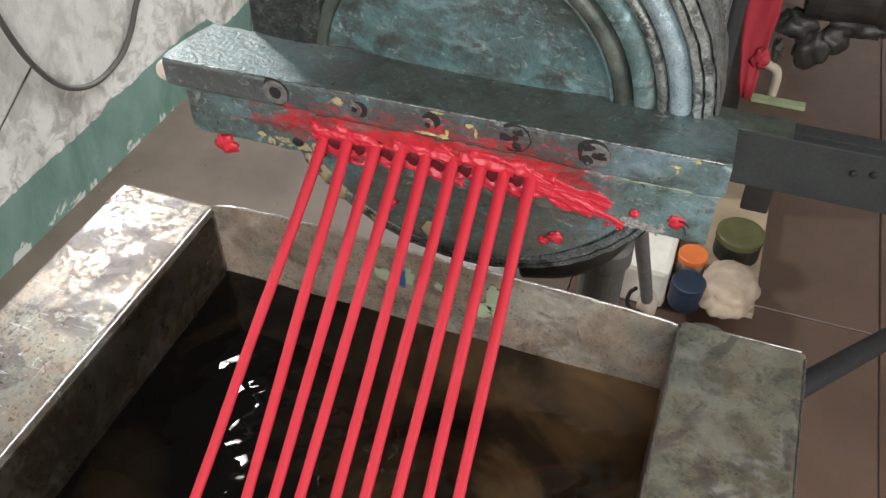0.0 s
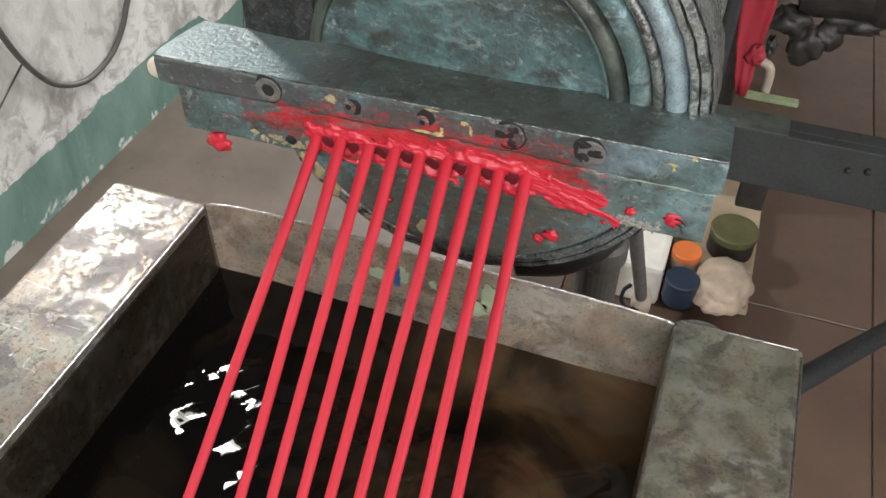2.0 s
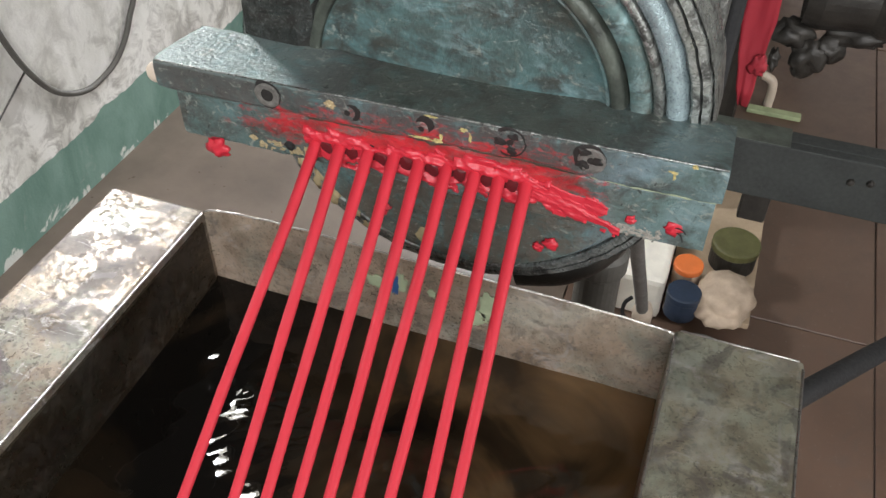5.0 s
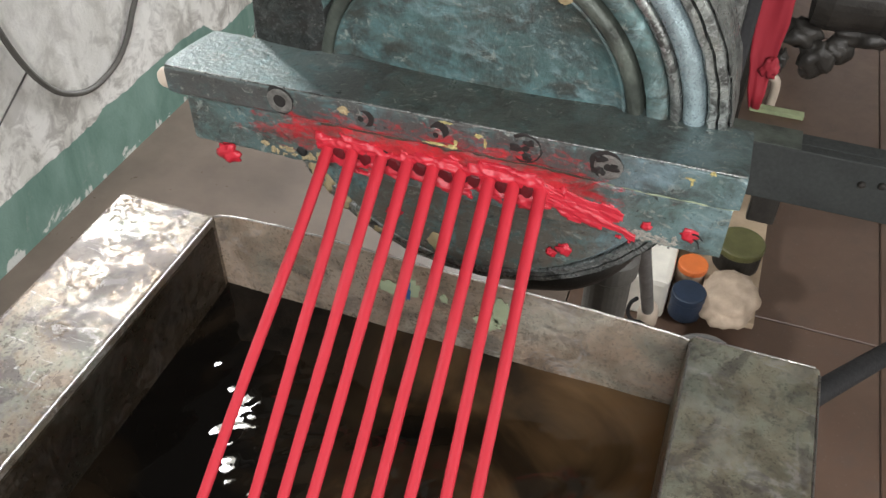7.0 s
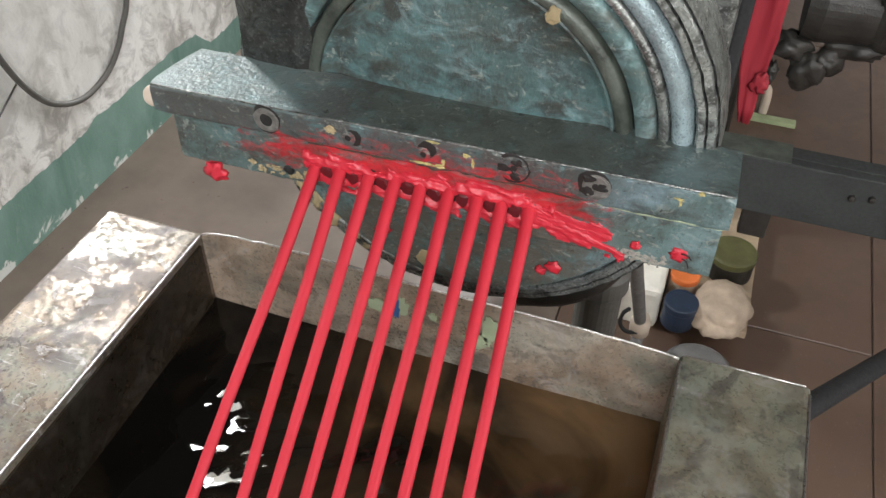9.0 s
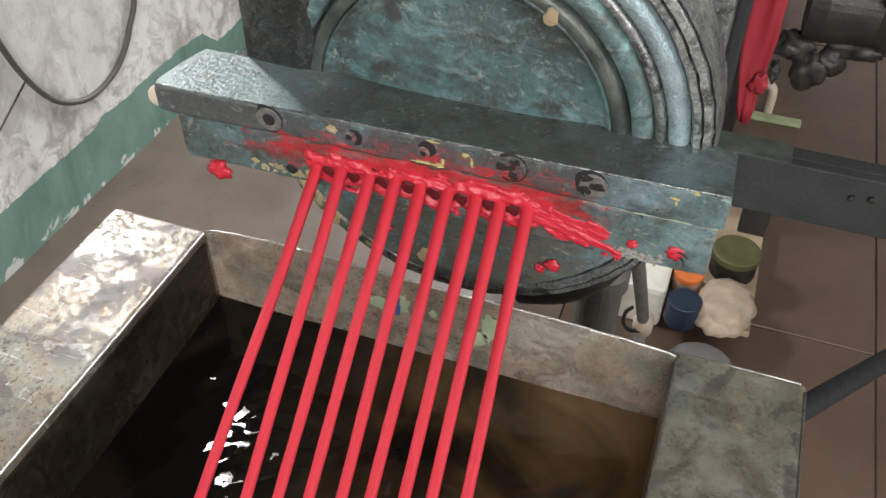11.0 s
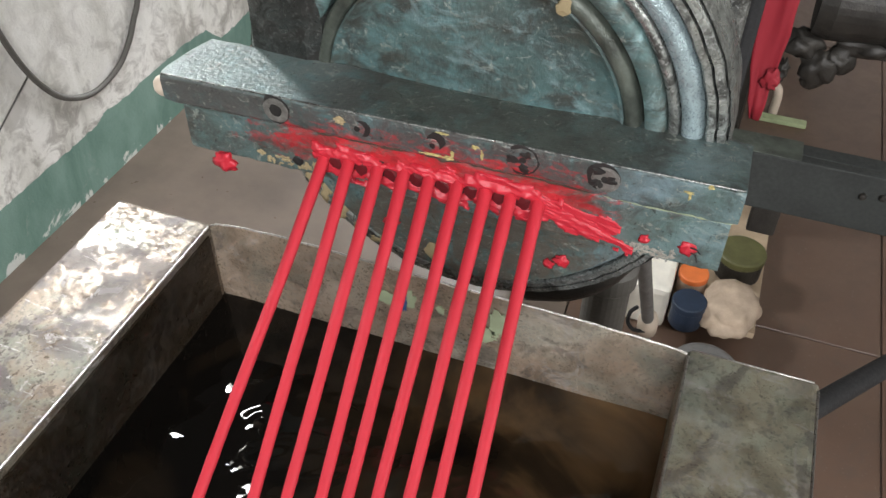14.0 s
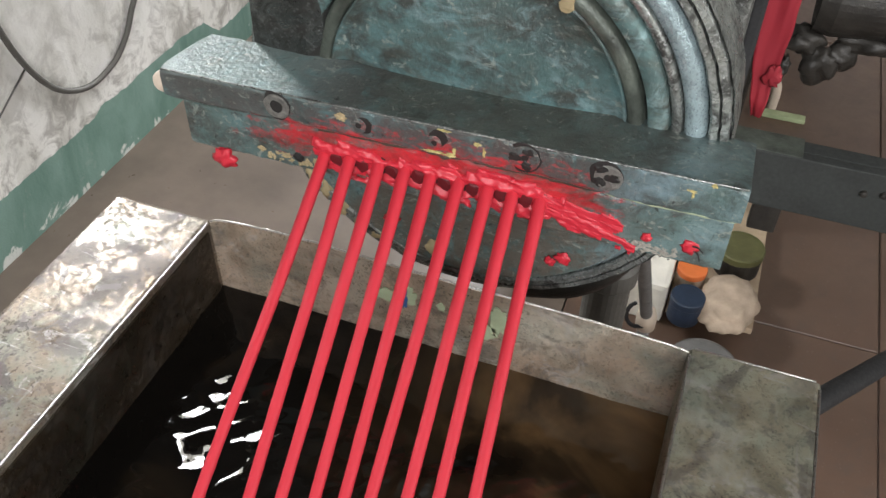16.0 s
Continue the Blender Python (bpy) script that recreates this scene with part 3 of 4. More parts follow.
def water_sheet():
    """Choppy water; it reaches into the hollow rims, so that it can drift from side to side."""
    bm = bmesh.new()
    x0, x1, y0, y1 = T_IN_L - 0.045, T_IN_R + 0.045, T_NEAR + 0.02, T_END + 0.006
    ny, nx = 420, 170
    grid = []
    for j in range(ny + 1):
        s = j / ny
        y = y1 - (y1 - y0) * (s ** 2.0 if s > 0 else 0)
        row = []
        for i in range(nx + 1):
            x = x0 + (x1 - x0) * i / nx
            a, b = x * 0.77 + y * 0.64, y * 0.77 - x * 0.64
            h = 0.0015 * noise.noise(Vector((a * 11, b * 27, 0))) + 0.00045 * noise.noise(Vector((a * 26 + 9, b * 70, 2))) + 0.00013 * noise.noise(Vector((a * 80, b * 170, 5)))
            row.append(bm.verts.new((x, y, WATER_Z + h)))
        grid.append(row)
    for p, q in zip(grid, grid[1:]):
        for i in range(nx):
            bm.faces.new((p[i], p[i + 1], q[i + 1], q[i]))
    return bm


water = tagged(part("water", water_sheet(), WATER, smooth=True), "dark murky rippling water in the tank", "water", kind="structure")

# ---- the extruder ----
CX, CZ = -0.168, 0.95
SKEW = Matrix.Translation((-0.378, 0.45, 0)) @ Matrix.Rotation(radians(1.7), 4, "Z") @ Matrix.Translation((0.378, -0.45, 0))
extruder = thing("extruder", (CX, 0.8, 0), "worn teal rubber extruder with ringed head and bolted die bar", "extruder")

dish = lathe(bmesh.new(), [(0.002, 0.5035), (0.03, 0.5038), (0.06, 0.5052), (0.085, 0.508), (0.098, 0.51), (0.1035, 0.507), (0.1058, 0.5048), (0.1061, 0.53)], (CX, 0, CZ), steps=128)
part("head_face", dish, PAINT, extruder, smooth=True)
part("ring", lathe(bmesh.new(), [(0.1063, 0.53), (0.1068, 0.5055), (0.1085, 0.5042), (0.1145, 0.5045), (0.117, 0.508), (0.118, 0.53)], (CX, 0, CZ), steps=128, cap=False), PAINT_OLIVE, extruder, "olive-grey worn ring", smooth=True)
part("ring", lathe(bmesh.new(), [(0.1185, 0.524), (0.1192, 0.509), (0.1205, 0.5055), (0.129, 0.505), (0.1325, 0.507), (0.1335, 0.514)], (CX, 0, CZ), steps=128, cap=False), PAINT_RING, extruder, smooth=True)
part("ring", lathe(bmesh.new(), [(0.1335, 0.514), (0.1345, 0.509), (0.1365, 0.507), (0.1405, 0.507), (0.1415, 0.509), (0.142, 0.514)], (CX, 0, CZ), steps=128, cap=False), BARE_RING, extruder, "worn silvery metal ring", smooth=True)
part("ring", lathe(bmesh.new(), [(0.142, 0.514), (0.1428, 0.5085), (0.145, 0.5062), (0.149, 0.5055), (0.153, 0.5065), (0.1560, 0.5095), (0.1572, 0.518)], (CX, 0, CZ), steps=128, cap=False), GLARE_RING, extruder, "blue-green ring with its glare in the colour", smooth=True)


def cracked_flange():
    bm = lathe(bmesh.new(), [(0.1572, 0.524), (0.158, 0.509), (0.1595, 0.507), (0.1638, 0.5075), (0.1643, 0.518), (0.1651, 0.518), (0.1656, 0.508), (0.1700, 0.509), (0.1708, 0.511), (0.1712, 0.52), (0.1719, 0.52), (0.1724, 0.512), (0.1732, 0.517), (0.1735, 0.56)], (CX, 0, CZ), steps=200, cap=False)
    for v in bm.verts:
        a = math.atan2(v.co.z - CZ, v.co.x - CX)
        d = Vector((v.co.x - CX, 0, v.co.z - CZ)).normalized()
        v.co += d * (0.0010 * noise.noise(Vector((a * 13, 0, 0))) + 0.0004 * noise.noise(Vector((a * 60, v.co.y * 90, 0)))) + Vector((0, 0.0015 * noise.noise(Vector((a * 11, 5, 0))), 0))
    return bm


part("flange", cracked_flange(), BARE_RING, extruder, "scuffed grey metal flange with rough joints", smooth=False)
def half_disc():
    """A plain cover over the lower half of the head."""
    bm = bmesh.new()
    ring = [bm.verts.new((CX + 0.146 * math.cos(math.pi + math.pi * k / 60), 0.5045, 0.945 + 0.146 * math.sin(math.pi + math.pi * k / 60))) for k in range(61)]
    f = bm.faces.new(ring)
    for v in bmesh.ops.extrude_face_region(bm, geom=[f])["geom"]:
        if isinstance(v, bmesh.types.BMVert):
            v.co.y -= 0.0035
    return bm


part("lower_cover", half_disc(), PAINT_COVER, extruder, "dark grimy lower cover plate")
part("head_block", box(bmesh.new(), (-0.385, 0.585, 0.80), (-0.004, 0.655, 1.25), 0.006), BARE_RING, extruder, "scuffed grey head block")
part("neck", lathe(bmesh.new(), [(0.10, 0.55), (0.165, 0.55), (0.165, 0.59), (0.10, 0.59)], (CX, 0, CZ), steps=64), DARK_IRON, extruder)
part("barrel", lathe(bmesh.new(), [(0.05, 0.65), (0.15, 0.65), (0.15, 1.6), (0.05, 1.6)], (CX, 0, CZ), steps=64), DARK_IRON, extruder)

# clamp bar, with sockets for the bolts
BOLTS = [(-0.290, 0.9555), (-0.227, 0.9545), (-0.175, 0.9565), (-0.117, 0.9555), (-0.065, 0.9545)]


def worn_bar(x0, x1, section, seed, wear, steps=110):
    """A bar along x whose section (front, back, low, high) may change on the way; its long edges are rubbed round, unevenly."""
    bm = bmesh.new()
    rings = []
    for i in range(steps + 1):
        u = i / steps
        x = x0 + (x1 - x0) * u
        front, back, low, high = section(x)
        ease = 0.0018 * max(0, 1 - min(u, 1 - u) * steps / 2)
        ring = []
        for k, (y, z, sy, sz) in enumerate(((front, low, 1, 1), (front, high, 1, -1), (back, high, -1, -1), (back, low, -1, 1))):
            b = wear * (1 + 0.9 * noise.noise(Vector((x * 60, k * 9.1, seed))) + 0.7 * noise.noise(Vector((x * 210, k * 5.3, seed))))
            b = max(0.0006, b) + ease
            arc = [(0, b), (0.12 * b, 0.5 * b), (0.5 * b, 0.12 * b), (b, 0)]
            pts = [(y + sy * p, z + sz * q) for p, q in arc]
            if k in (0, 2):
                pts = pts[::-1]
            ring += pts
        dx = 0.0008 * noise.noise(Vector((seed, i, 3))) if i in (0, steps) else 0
        rings.append([bm.verts.new(SKEW @ Vector((x + dx, y + 0.0004 * noise.noise(Vector((x * 40, z * 90, seed))), z))) for y, z in ring])
    m = len(rings[0])
    for p, q in zip(rings, rings[1:]):
        for k in range(m):
            bm.faces.new((p[k], p[(k + 1) % m], q[(k + 1) % m], q[k]))
    bm.faces.new(rings[0])
    bm.faces.new(rings[-1])
    return bm


def clamp_section(x):
    s = x + 0.378
    back = 0.506 - 0.040 * max(0, 1 - s / 0.011) ** 1.4
    fall = max(0, (x + 0.10) / 0.12)
    return 0.45, back, 0.9425 - 0.0042 * min(1, fall * 2), 0.966 - 0.0022 * fall ** 2


def die_section(x):
    fall = max(0, (x + 0.30) / 0.32)
    return 0.4565, 0.506, 0.9005 - 0.0085 * fall ** 0.9, clamp_section(x)[2] - 0.0006 - 0.0032 * min(1, max(0, (x + 0.085) / 0.02))


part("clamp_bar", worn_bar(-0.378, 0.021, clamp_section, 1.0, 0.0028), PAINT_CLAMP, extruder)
part("die_plate", worn_bar(-0.368, 0.018, die_section, 6.0, 0.0026), PAINT_RED, extruder)
for i, (x, z) in enumerate(BOLTS):
    y = 0.45 + 0.0297 * (x + 0.378)
    r = 0.0112 if i in (0, 3, 4) else 0.0068
    # flat black disc in place of a recess in shade
    part("bolt_recess", lump(bmesh.new(), (x, y, z), (r, 0.0004, r), i + 0.5, 0.12, 3), HOLE, extruder, "black disc for the shaded bolt recess")
    bm = lathe(bmesh.new(), [(r * (0.40, 0.3, 0.3, 0.2, 0.2)[i], 0.004), (r * (0.44, 0.34, 0.34, 0.24, 0.24)[i], -0.0006), (r * 0.70, -0.0008), (r * 0.84, -0.0005), (r * 0.86, 0.004)], (x + (0.0005, -0.003, -0.002, 0.001, 0.0022)[i], y, z - (0.0004, 0.001, 0.004, 0.0, 0.0006)[i]), steps=26)
    for v in bm.verts:
        v.co.y += 0.0004 * noise.noise(v.co * 260)
        v.co.x += 0.0008 * noise.noise(v.co * 200 + Vector((3, 0, 0)))
    bolt = part("bolt", bm, PAINT_CLAMP if i in (1, 2, 3) else BOLT, extruder, "dirty socket-head bolt caked with grime")
    for k in range((0, 0, 0, 3, 3)[i]):
        an = 2.2 + 2.1 * k + i
        part("grime", lump(bmesh.new(), (x + 0.55 * r * math.cos(an), y - 0.0007, z + 0.5 * r * math.sin(an)), (r * 0.36, 0.0005, r * 0.26), i * 3 + k, 0.8, 2), HOLE, bolt)
part("end_plug", lump(bmesh.new(), (-0.3815, 0.458, 0.951), (0.0085, 0.008, 0.008), 2.2, 0.06), IVORY, extruder, "ivory plastic plug", smooth=True)


def casting():
    """A rough upright casting beside the head, its near corners knocked off."""
    plan = [(-0.3425, 0.583), (-0.3425, 0.520), (-0.334, 0.5062), (-0.322, 0.5030), (-0.305, 0.5022), (-0.290, 0.5026), (-0.278, 0.5055), (-0.273, 0.512), (-0.273, 0.583)]
    rows = []
    for k in range(46):
        z = 0.9662 + 0.284 * (k / 45) ** 1.3
        rows.append([(x + 0.0014 * noise.noise(Vector((z * 60, x * 300, 2))), y + 0.0016 * noise.noise(Vector((z * 70, x * 300, 9))), z) for x, y in plan])
    bm = bmesh.new()
    rings = [[bm.verts.new(p) for p in row] for row in rows]
    for p, q in zip(rings, rings[1:]):
        for k in range(len(plan)):
            bm.faces.new((p[k], p[(k + 1) % len(plan)], q[(k + 1) % len(plan)], q[k]))
    bm.faces.new(rings[0])
    bm.faces.new(rings[-1])
    return bm


part("shroud", casting(), CASTING, extruder, "rough dark cast-iron shroud")
part("support_column", lathe(bmesh.new(), [(0.02, 0.0), (0.022, 0.0), (0.022, 0.7), (0.026, 0.705), (0.026, 0.725), (0.022, 0.73), (0.022, 0.81)], (-0.064, 0.635, 0), "z", 28), CABLE, extruder, "dark iron support column", smooth=False)
# nozzle holes under the clamp bar
# root x, root z and sideways drift of each rod
ROD_TABLE = [(-0.260, 0.917, 0.106), (-0.241, 0.92, 0.162), (-0.219, 0.922, 0.142), (-0.2, 0.921, 0.128), (-0.181, 0.921, 0.13),
             (-0.161, 0.921, 0.118), (-0.141, 0.921, 0.112), (-0.124, 0.92, 0.112), (-0.105, 0.92, 0.108)]
ROD_X = [row[0] for row in ROD_TABLE]
ROD_Z = 0.920
ROD_WAYS = [Vector((row[2], -1.0, -0.32)).normalized() for row in ROD_TABLE]
for x in ROD_X:
    y = 0.4565 + 0.0297 * (x + 0.378)
    # black ring: the dark of the nozzle mouth as colour
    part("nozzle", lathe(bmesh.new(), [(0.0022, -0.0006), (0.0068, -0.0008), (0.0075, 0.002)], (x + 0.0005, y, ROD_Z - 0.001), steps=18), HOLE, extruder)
# bracket and legs of the machine
part("bracket", tube(bmesh.new(), glide([(-0.13, 0.57, 0.74), (-0.09, 0.575, 0.75), (-0.06, 0.585, 0.775), (-0.045, 0.60, 0.82)]), [0.018] * 31, 14), DARK_IRON, extruder, smooth=True)
# added box, out of view, to stop north window light on the right
part("light_block", box(bmesh.new(), (-0.42, 1.6, 0.0), (0.05, 3.3, 1.75), 0.02), DARK_IRON, extruder, "unseen dark block that keeps window light off the right")
part("hanger", box(bmesh.new(), (-0.004, 0.69, 1.245), (0.04, 0.765, 1.262), 0.002), DARK_IRON, extruder)
part("side_plate", box(bmesh.new(), (-0.004, 0.656, 0.74), (0.007, 0.70, 1.25), 0.003), BLACK, extruder, "black greasy side plate")


# ---- the extruded rods ----
def rubber_rod(i, x):
    root, way = Vector((x, 0.459 + 0.0297 * (x + 0.378), ROD_TABLE[i][1])), ROD_WAYS[i]
    bm = bmesh.new()
    n = 120
    pts, rad = [], []
    for k in range(n + 1):
        s = -0.12 + (0.12 + 0.66) * k / n
        p = way * s
        wob = Vector((noise.noise(Vector((s * 9, i * 5.1, 0))), 0, noise.noise(Vector((s * 9, i * 5.1, 7))))) * 0.0007
        pts.append(p + wob)
        taper = 0.0044 - 0.0020 * min(1, max(0, s) / 0.5) ** 0.75
        rad.append(taper * (1 + 0.05 * noise.noise(Vector((s * 40, i * 3.3, 1))) + 0.03 * noise.noise(Vector((s * 120, i, 4)))))
    tube(bm, pts, rad, 14)
    ob = part("rubber_rod", bm, RED, smooth=True)
    ob.location = root
    return tagged(ob, "soft red rubber rod running from the die into the water", "rubber rod", "extruded rods")


RODS = [rubber_rod(i, x) for i, x in enumerate(ROD_X)]


# ---- red waste round the die ----
def scrap(name, bms, label):
    ob = part(name, bms, RED_WET, smooth=True)
    return tagged(ob, label, "rubber scrap")


def crust(x0, x1, mid, half, seed, depth, y0=0.4565, pits=False, gap=0.12):
    """A crumpled skin of gum on the die face, ragged at its edges; pits leave the row of idle holes free."""
    bm = bmesh.new()
    nx, nz = int((x1 - x0) / 0.0012), 34
    grid = {}
    for i in range(nx + 1):
        x = x0 + (x1 - x0) * i / nx
        u = i / nx
        for k in range(nz + 1):
            w = 2 * k / nz - 1
            z = mid(u) + half(u) * w
            p = Vector((x * 45, z * 130 + x * 30, seed))
            edge = 1 - abs(w) + 0.85 * noise.noise(p * 1.3) + 0.3 * noise.noise(p * 4.1) - 0.4 * max(0, 1 - min(u, 1 - u) * 9)
            if edge < gap:
                continue
            lip = (0.25 + 0.75 * min(1, (abs(w + 0.1) / 0.42) ** 2)) if pits else 1.0
            d = depth * min(1, edge * 2.2) * lip * (0.75 + 0.55 * noise.noise(p * 2.2) + 0.35 * noise.noise(p * 5.5))
            grid[i, k] = (x + 0.0006 * noise.noise(p * 4), y0 + 0.0297 * (x + 0.378) - max(0.0002, d), z)
    made = {}
    for (i, k) in grid:
        q = [(i, k), (i + 1, k), (i + 1, k + 1), (i, k + 1)]
        if all(c in grid for c in q):
            for c in q:
                if c not in made:
                    made[c] = bm.verts.new(grid[c])
            bm.faces.new([made[c] for c in q])
    ext = bmesh.ops.extrude_face_region(bm, geom=bm.faces[:])["geom"]
    for v in ext:
        if isinstance(v, bmesh.types.BMVert):
            v.co.y += 0.006
    return bm


tagged(scrap("rubber_residue", crust(-0.268, -0.088, lambda u: 0.9175, lambda u: 0.0165, 3.0, 0.0040, pits=True), "glossy red rubber caked round the die holes"), kind="stuff")
tagged(scrap("rubber_trail", crust(-0.110, -0.038, lambda u: 0.9185 - 0.023 * u, lambda u: 0.0125 - 0.003 * u, 8.0, 0.0022, gap=0.27), "crumpled red rubber waste stuck along the die plate"), kind="stuff")
tagged(scrap("rubber_smear", crust(-0.106, -0.048, lambda u: 0.9215 - 0.012 * u, lambda u: 0.0085, 21.0, 0.0012, gap=0.36), "thin ragged red rubber smear on the die plate"), kind="stuff")
for x in ROD_X[:-1]:
    y = 0.4550 + 0.0297 * (x + 0.378)
    # flat maroon disc gives the idle hole its darkness
    part("idle_hole", lump(bmesh.new(), (x + 0.0098, y, ROD_Z - 0.003), (0.0048, 0.0008, 0.0060), x * 50, 0.35, 2), MAROON, extruder, "dark disc for a shaded idle die hole")
for x, z, y, s, seed in ((-0.342, 0.895, 0.456, 0.009, 3), (-0.0044, 0.907, 0.467, 0.005, 5), (-0.09, 0.840, 0.499, 0.0052, 8), (-0.099, 0.834, 0.499, 0.004, 9), (-0.0322, 0.908, 0.466, 0.0036, 12), (-0.228, 0.835, 0.499, 0.006, 15)):
    scrap("rubber_flake", lump(bmesh.new(), (x, y, z), (s, s * 0.35, s * 0.9), seed, 0.7, 3), "ragged red rubber flake stuck to the machine")


def fleck(x, z, w, h, mat, seed, label, y=0.4495):
    bm = lump(bmesh.new(), (x, y + 0.0297 * (x + 0.378), z), (w * 0.85, 0.0007, h * 0.85), seed, 1.2, 3)
    return part("paint_chip", bm, mat, extruder, label)


fleck(-0.242, 0.9575, 0.0035, 0.003, OCHRE, 1, "ochre paint chip")
for x, z, w, h, s in ((-0.176, 0.946, 0.007, 0.0008, 2), (-0.166, 0.9455, 0.0035, 0.0016, 3), (-0.163, 0.949, 0.0013, 0.0025, 4), (-0.148, 0.958, 0.002, 0.0012, 5), (0.0, 0.9645, 0.0016, 0.0014, 6), (-0.143, 0.953, 0.0010, 0.003, 9), (-0.17, 0.964, 0.004, 0.0006, 10)):
    fleck(x, z, w, h, YELLOW, s, "yellow paint chip")
# a painted stroke like a 7
fleck(-0.012, 0.9575, 0.0030, 0.0007, YELLOW, 21, "yellow paint stroke")
fleck(-0.0108, 0.9548, 0.0008, 0.0028, YELLOW, 22, "yellow paint stroke")
for x, z, w, h, s in ((-0.29, 0.909, 0.004, 0.0022, 12), (-0.276, 0.906, 0.004, 0.0016, 13), (-0.31, 0.911, 0.003, 0.002, 14), (-0.268, 0.909, 0.0016, 0.0035, 15)):
    fleck(x, z, w, h, OCHRE, s, "ochre paint chip", 0.456)


def crumbs(x0, x1, z0, z1, count, seed, size, y=0.4565):
    """Dried flakes stuck on the plate."""
    pick, bm = random.Random(seed), bmesh.new()
    for k in range(count):
        x, z, r = pick.uniform(x0, x1), pick.triangular(z0, z1), size * pick.uniform(0.4, 1.2)
        lump(bm, (x, y + 0.0297 * (x + 0.378), z), (r * pick.uniform(0.8, 2.0), 0.0007, r), seed + k * 1.7, 0.8, 2)
    return bm


CRUMB = plain("pale dried residue", (0.29, 0.27, 0.235), 0.75, 0, 0.35, 300, 0.4)
tagged(part("dried_residue", crumbs(-0.045, -0.012, 0.893, 0.904, 90, 5, 0.0012), CRUMB, extruder, "pale dried residue on the die plate"), kind="stuff")
tagged(part("dried_residue", crumbs(-0.305, -0.262, 0.9025, 0.911, 44, 9, 0.0011), OCHRE, extruder, "ochre flakes on the die plate"), kind="stuff")


def seam():
    """A ridge of dark grime along the lower edge of the clamp bar."""
    xs = [-0.262 + 0.20 * k / 120 for k in range(121)]
    line = [(x, 0.4562 + 0.0297 * (x + 0.378), clamp_section(x)[2] - 0.0022 + 0.0008 * noise.noise(Vector((x * 70, 0, 4)))) for x in xs]
    rad = [0.0010 + 0.0024 * max(0, 0.45 + noise.noise(Vector((x * 55, 8, 1))) + 0.4 * noise.noise(Vector((x * 190, 2, 1)))) for x in xs]
    return tube(bmesh.new(), line, rad, 8)


part("seam_grime", seam(), GRIME, extruder, "dark olive grime along the clamp's lower edge", smooth=True)
for a, b, c in (((-0.0045, 0.9098), (0.001, 0.9105), (0.0045, 0.9085)), ((-0.0035, 0.9065), (0.0015, 0.9055), (0.0035, 0.9015))):
    part("loose_thread", tube(bmesh.new(), glide([(x, 0.4665 - 0.0015 * k, z) for k, (x, z) in enumerate((a, b, c))], 6), 0.0005, 6), BLACK, extruder, "thin black thread", smooth=True)
# another flat black disc for a hole's dark inside
part("die_hole", lump(bmesh.new(), (-0.281, 0.4588, 0.910), (0.0042, 0.0012, 0.0042), 3.3, 0.3, 2), HOLE, extruder, "dark disc for a shaded idle die hole")
part("pale_edge", tube(bmesh.new(), [tuple(SKEW @ Vector((x, 0.4510, clamp_section(x)[2] + 0.0010 + 0.0003 * noise.noise(Vector((x * 90, 2, 0)))))) for x in [-0.062 + 0.080 * k / 40 for k in range(41)]],
                       [0.0007 + 0.0007 * noise.noise(Vector((k * 0.31, 5, 0))) for k in range(41)], 6), PALE_CHIP, extruder, "pale green worn lower edge of the clamp bar", smooth=True)
# metal tube that draws the highlight on the clamp's worn top edge
part("pale_edge", tube(bmesh.new(), [tuple(SKEW @ Vector((x, 0.4508 + 0.0003 * noise.noise(Vector((x * 50, 0, 0))), 0.9655))) for x in [-0.377 + 0.397 * k / 60 for k in range(61)]], 0.0007, 6), BARE_RING, extruder, "worn upper edge of the clamp bar, highlight as a tube", smooth=True)
part("paint_chip", lump(bmesh.new(), (-0.192, 0.5005, 0.815), (0.007, 0.001, 0.009), 5.5, 0.4, 2), OCHRE, extruder, "ochre paint chip")
for k, (deg, r, w, h) in enumerate(((216, 0.163, 0.005, 0.008), (222, 0.162, 0.006, 0.010), (229, 0.163, 0.006, 0.009), (236, 0.162, 0.007, 0.007), (243, 0.161, 0.008, 0.005))):
    part("paint_chip", lump(bmesh.new(), (CX + r * math.cos(radians(deg)), 0.5095, CZ + r * math.sin(radians(deg))), (w, 0.004, h), k + 40, 0.5, 3), OCHRE, extruder, "ochre paint crust on the flange", smooth=True)
part("paint_chip", lump(bmesh.new(), (-0.110, 0.5030, 1.041), (0.005, 0.0012, 0.006), 7.5, 0.4, 2), OCHRE, extruder, "ochre paint chip")


# ---- hanging strip, beam and dark gear beyond the head ----
def hanging_strip():
    rows = []
    for k in range(25):
        t = k / 24
        z = 0.835 + 0.42 * t
        c = 0.027 - 0.065 * (z - 0.835) + 0.003 * noise.noise(Vector((z * 12, 0, 0)))
        w = 0.005 + 0.0095 * min(1, t * 5) + 0.003 * noise.noise(Vector((z * 30, 4, 0)))
        rows.append([(c + w * (j / 4 - 1), 0.752 + 0.006 * noise.noise(Vector((z * 14, j * 0.7, 2))), z) for j in range(9)])
    return sheet(bmesh.new(), rows, (0, -0.006, 0))


def strip_with_tag():
    bm = hanging_strip()
    lump(bm, (0.0315, 0.749, 0.879), (0.006, 0.002, 0.009), 3.1, 1.0, 3)
    return bm


tagged(part("rubber_strip", strip_with_tag(), RED_DULL, smooth=True), "dull red rubber feed strip hanging beside the head", "rubber strip")

beam = thing("steel_beam", (0.6, 0.8, 0), "grey-green painted steel channel beam on a post", "beam")
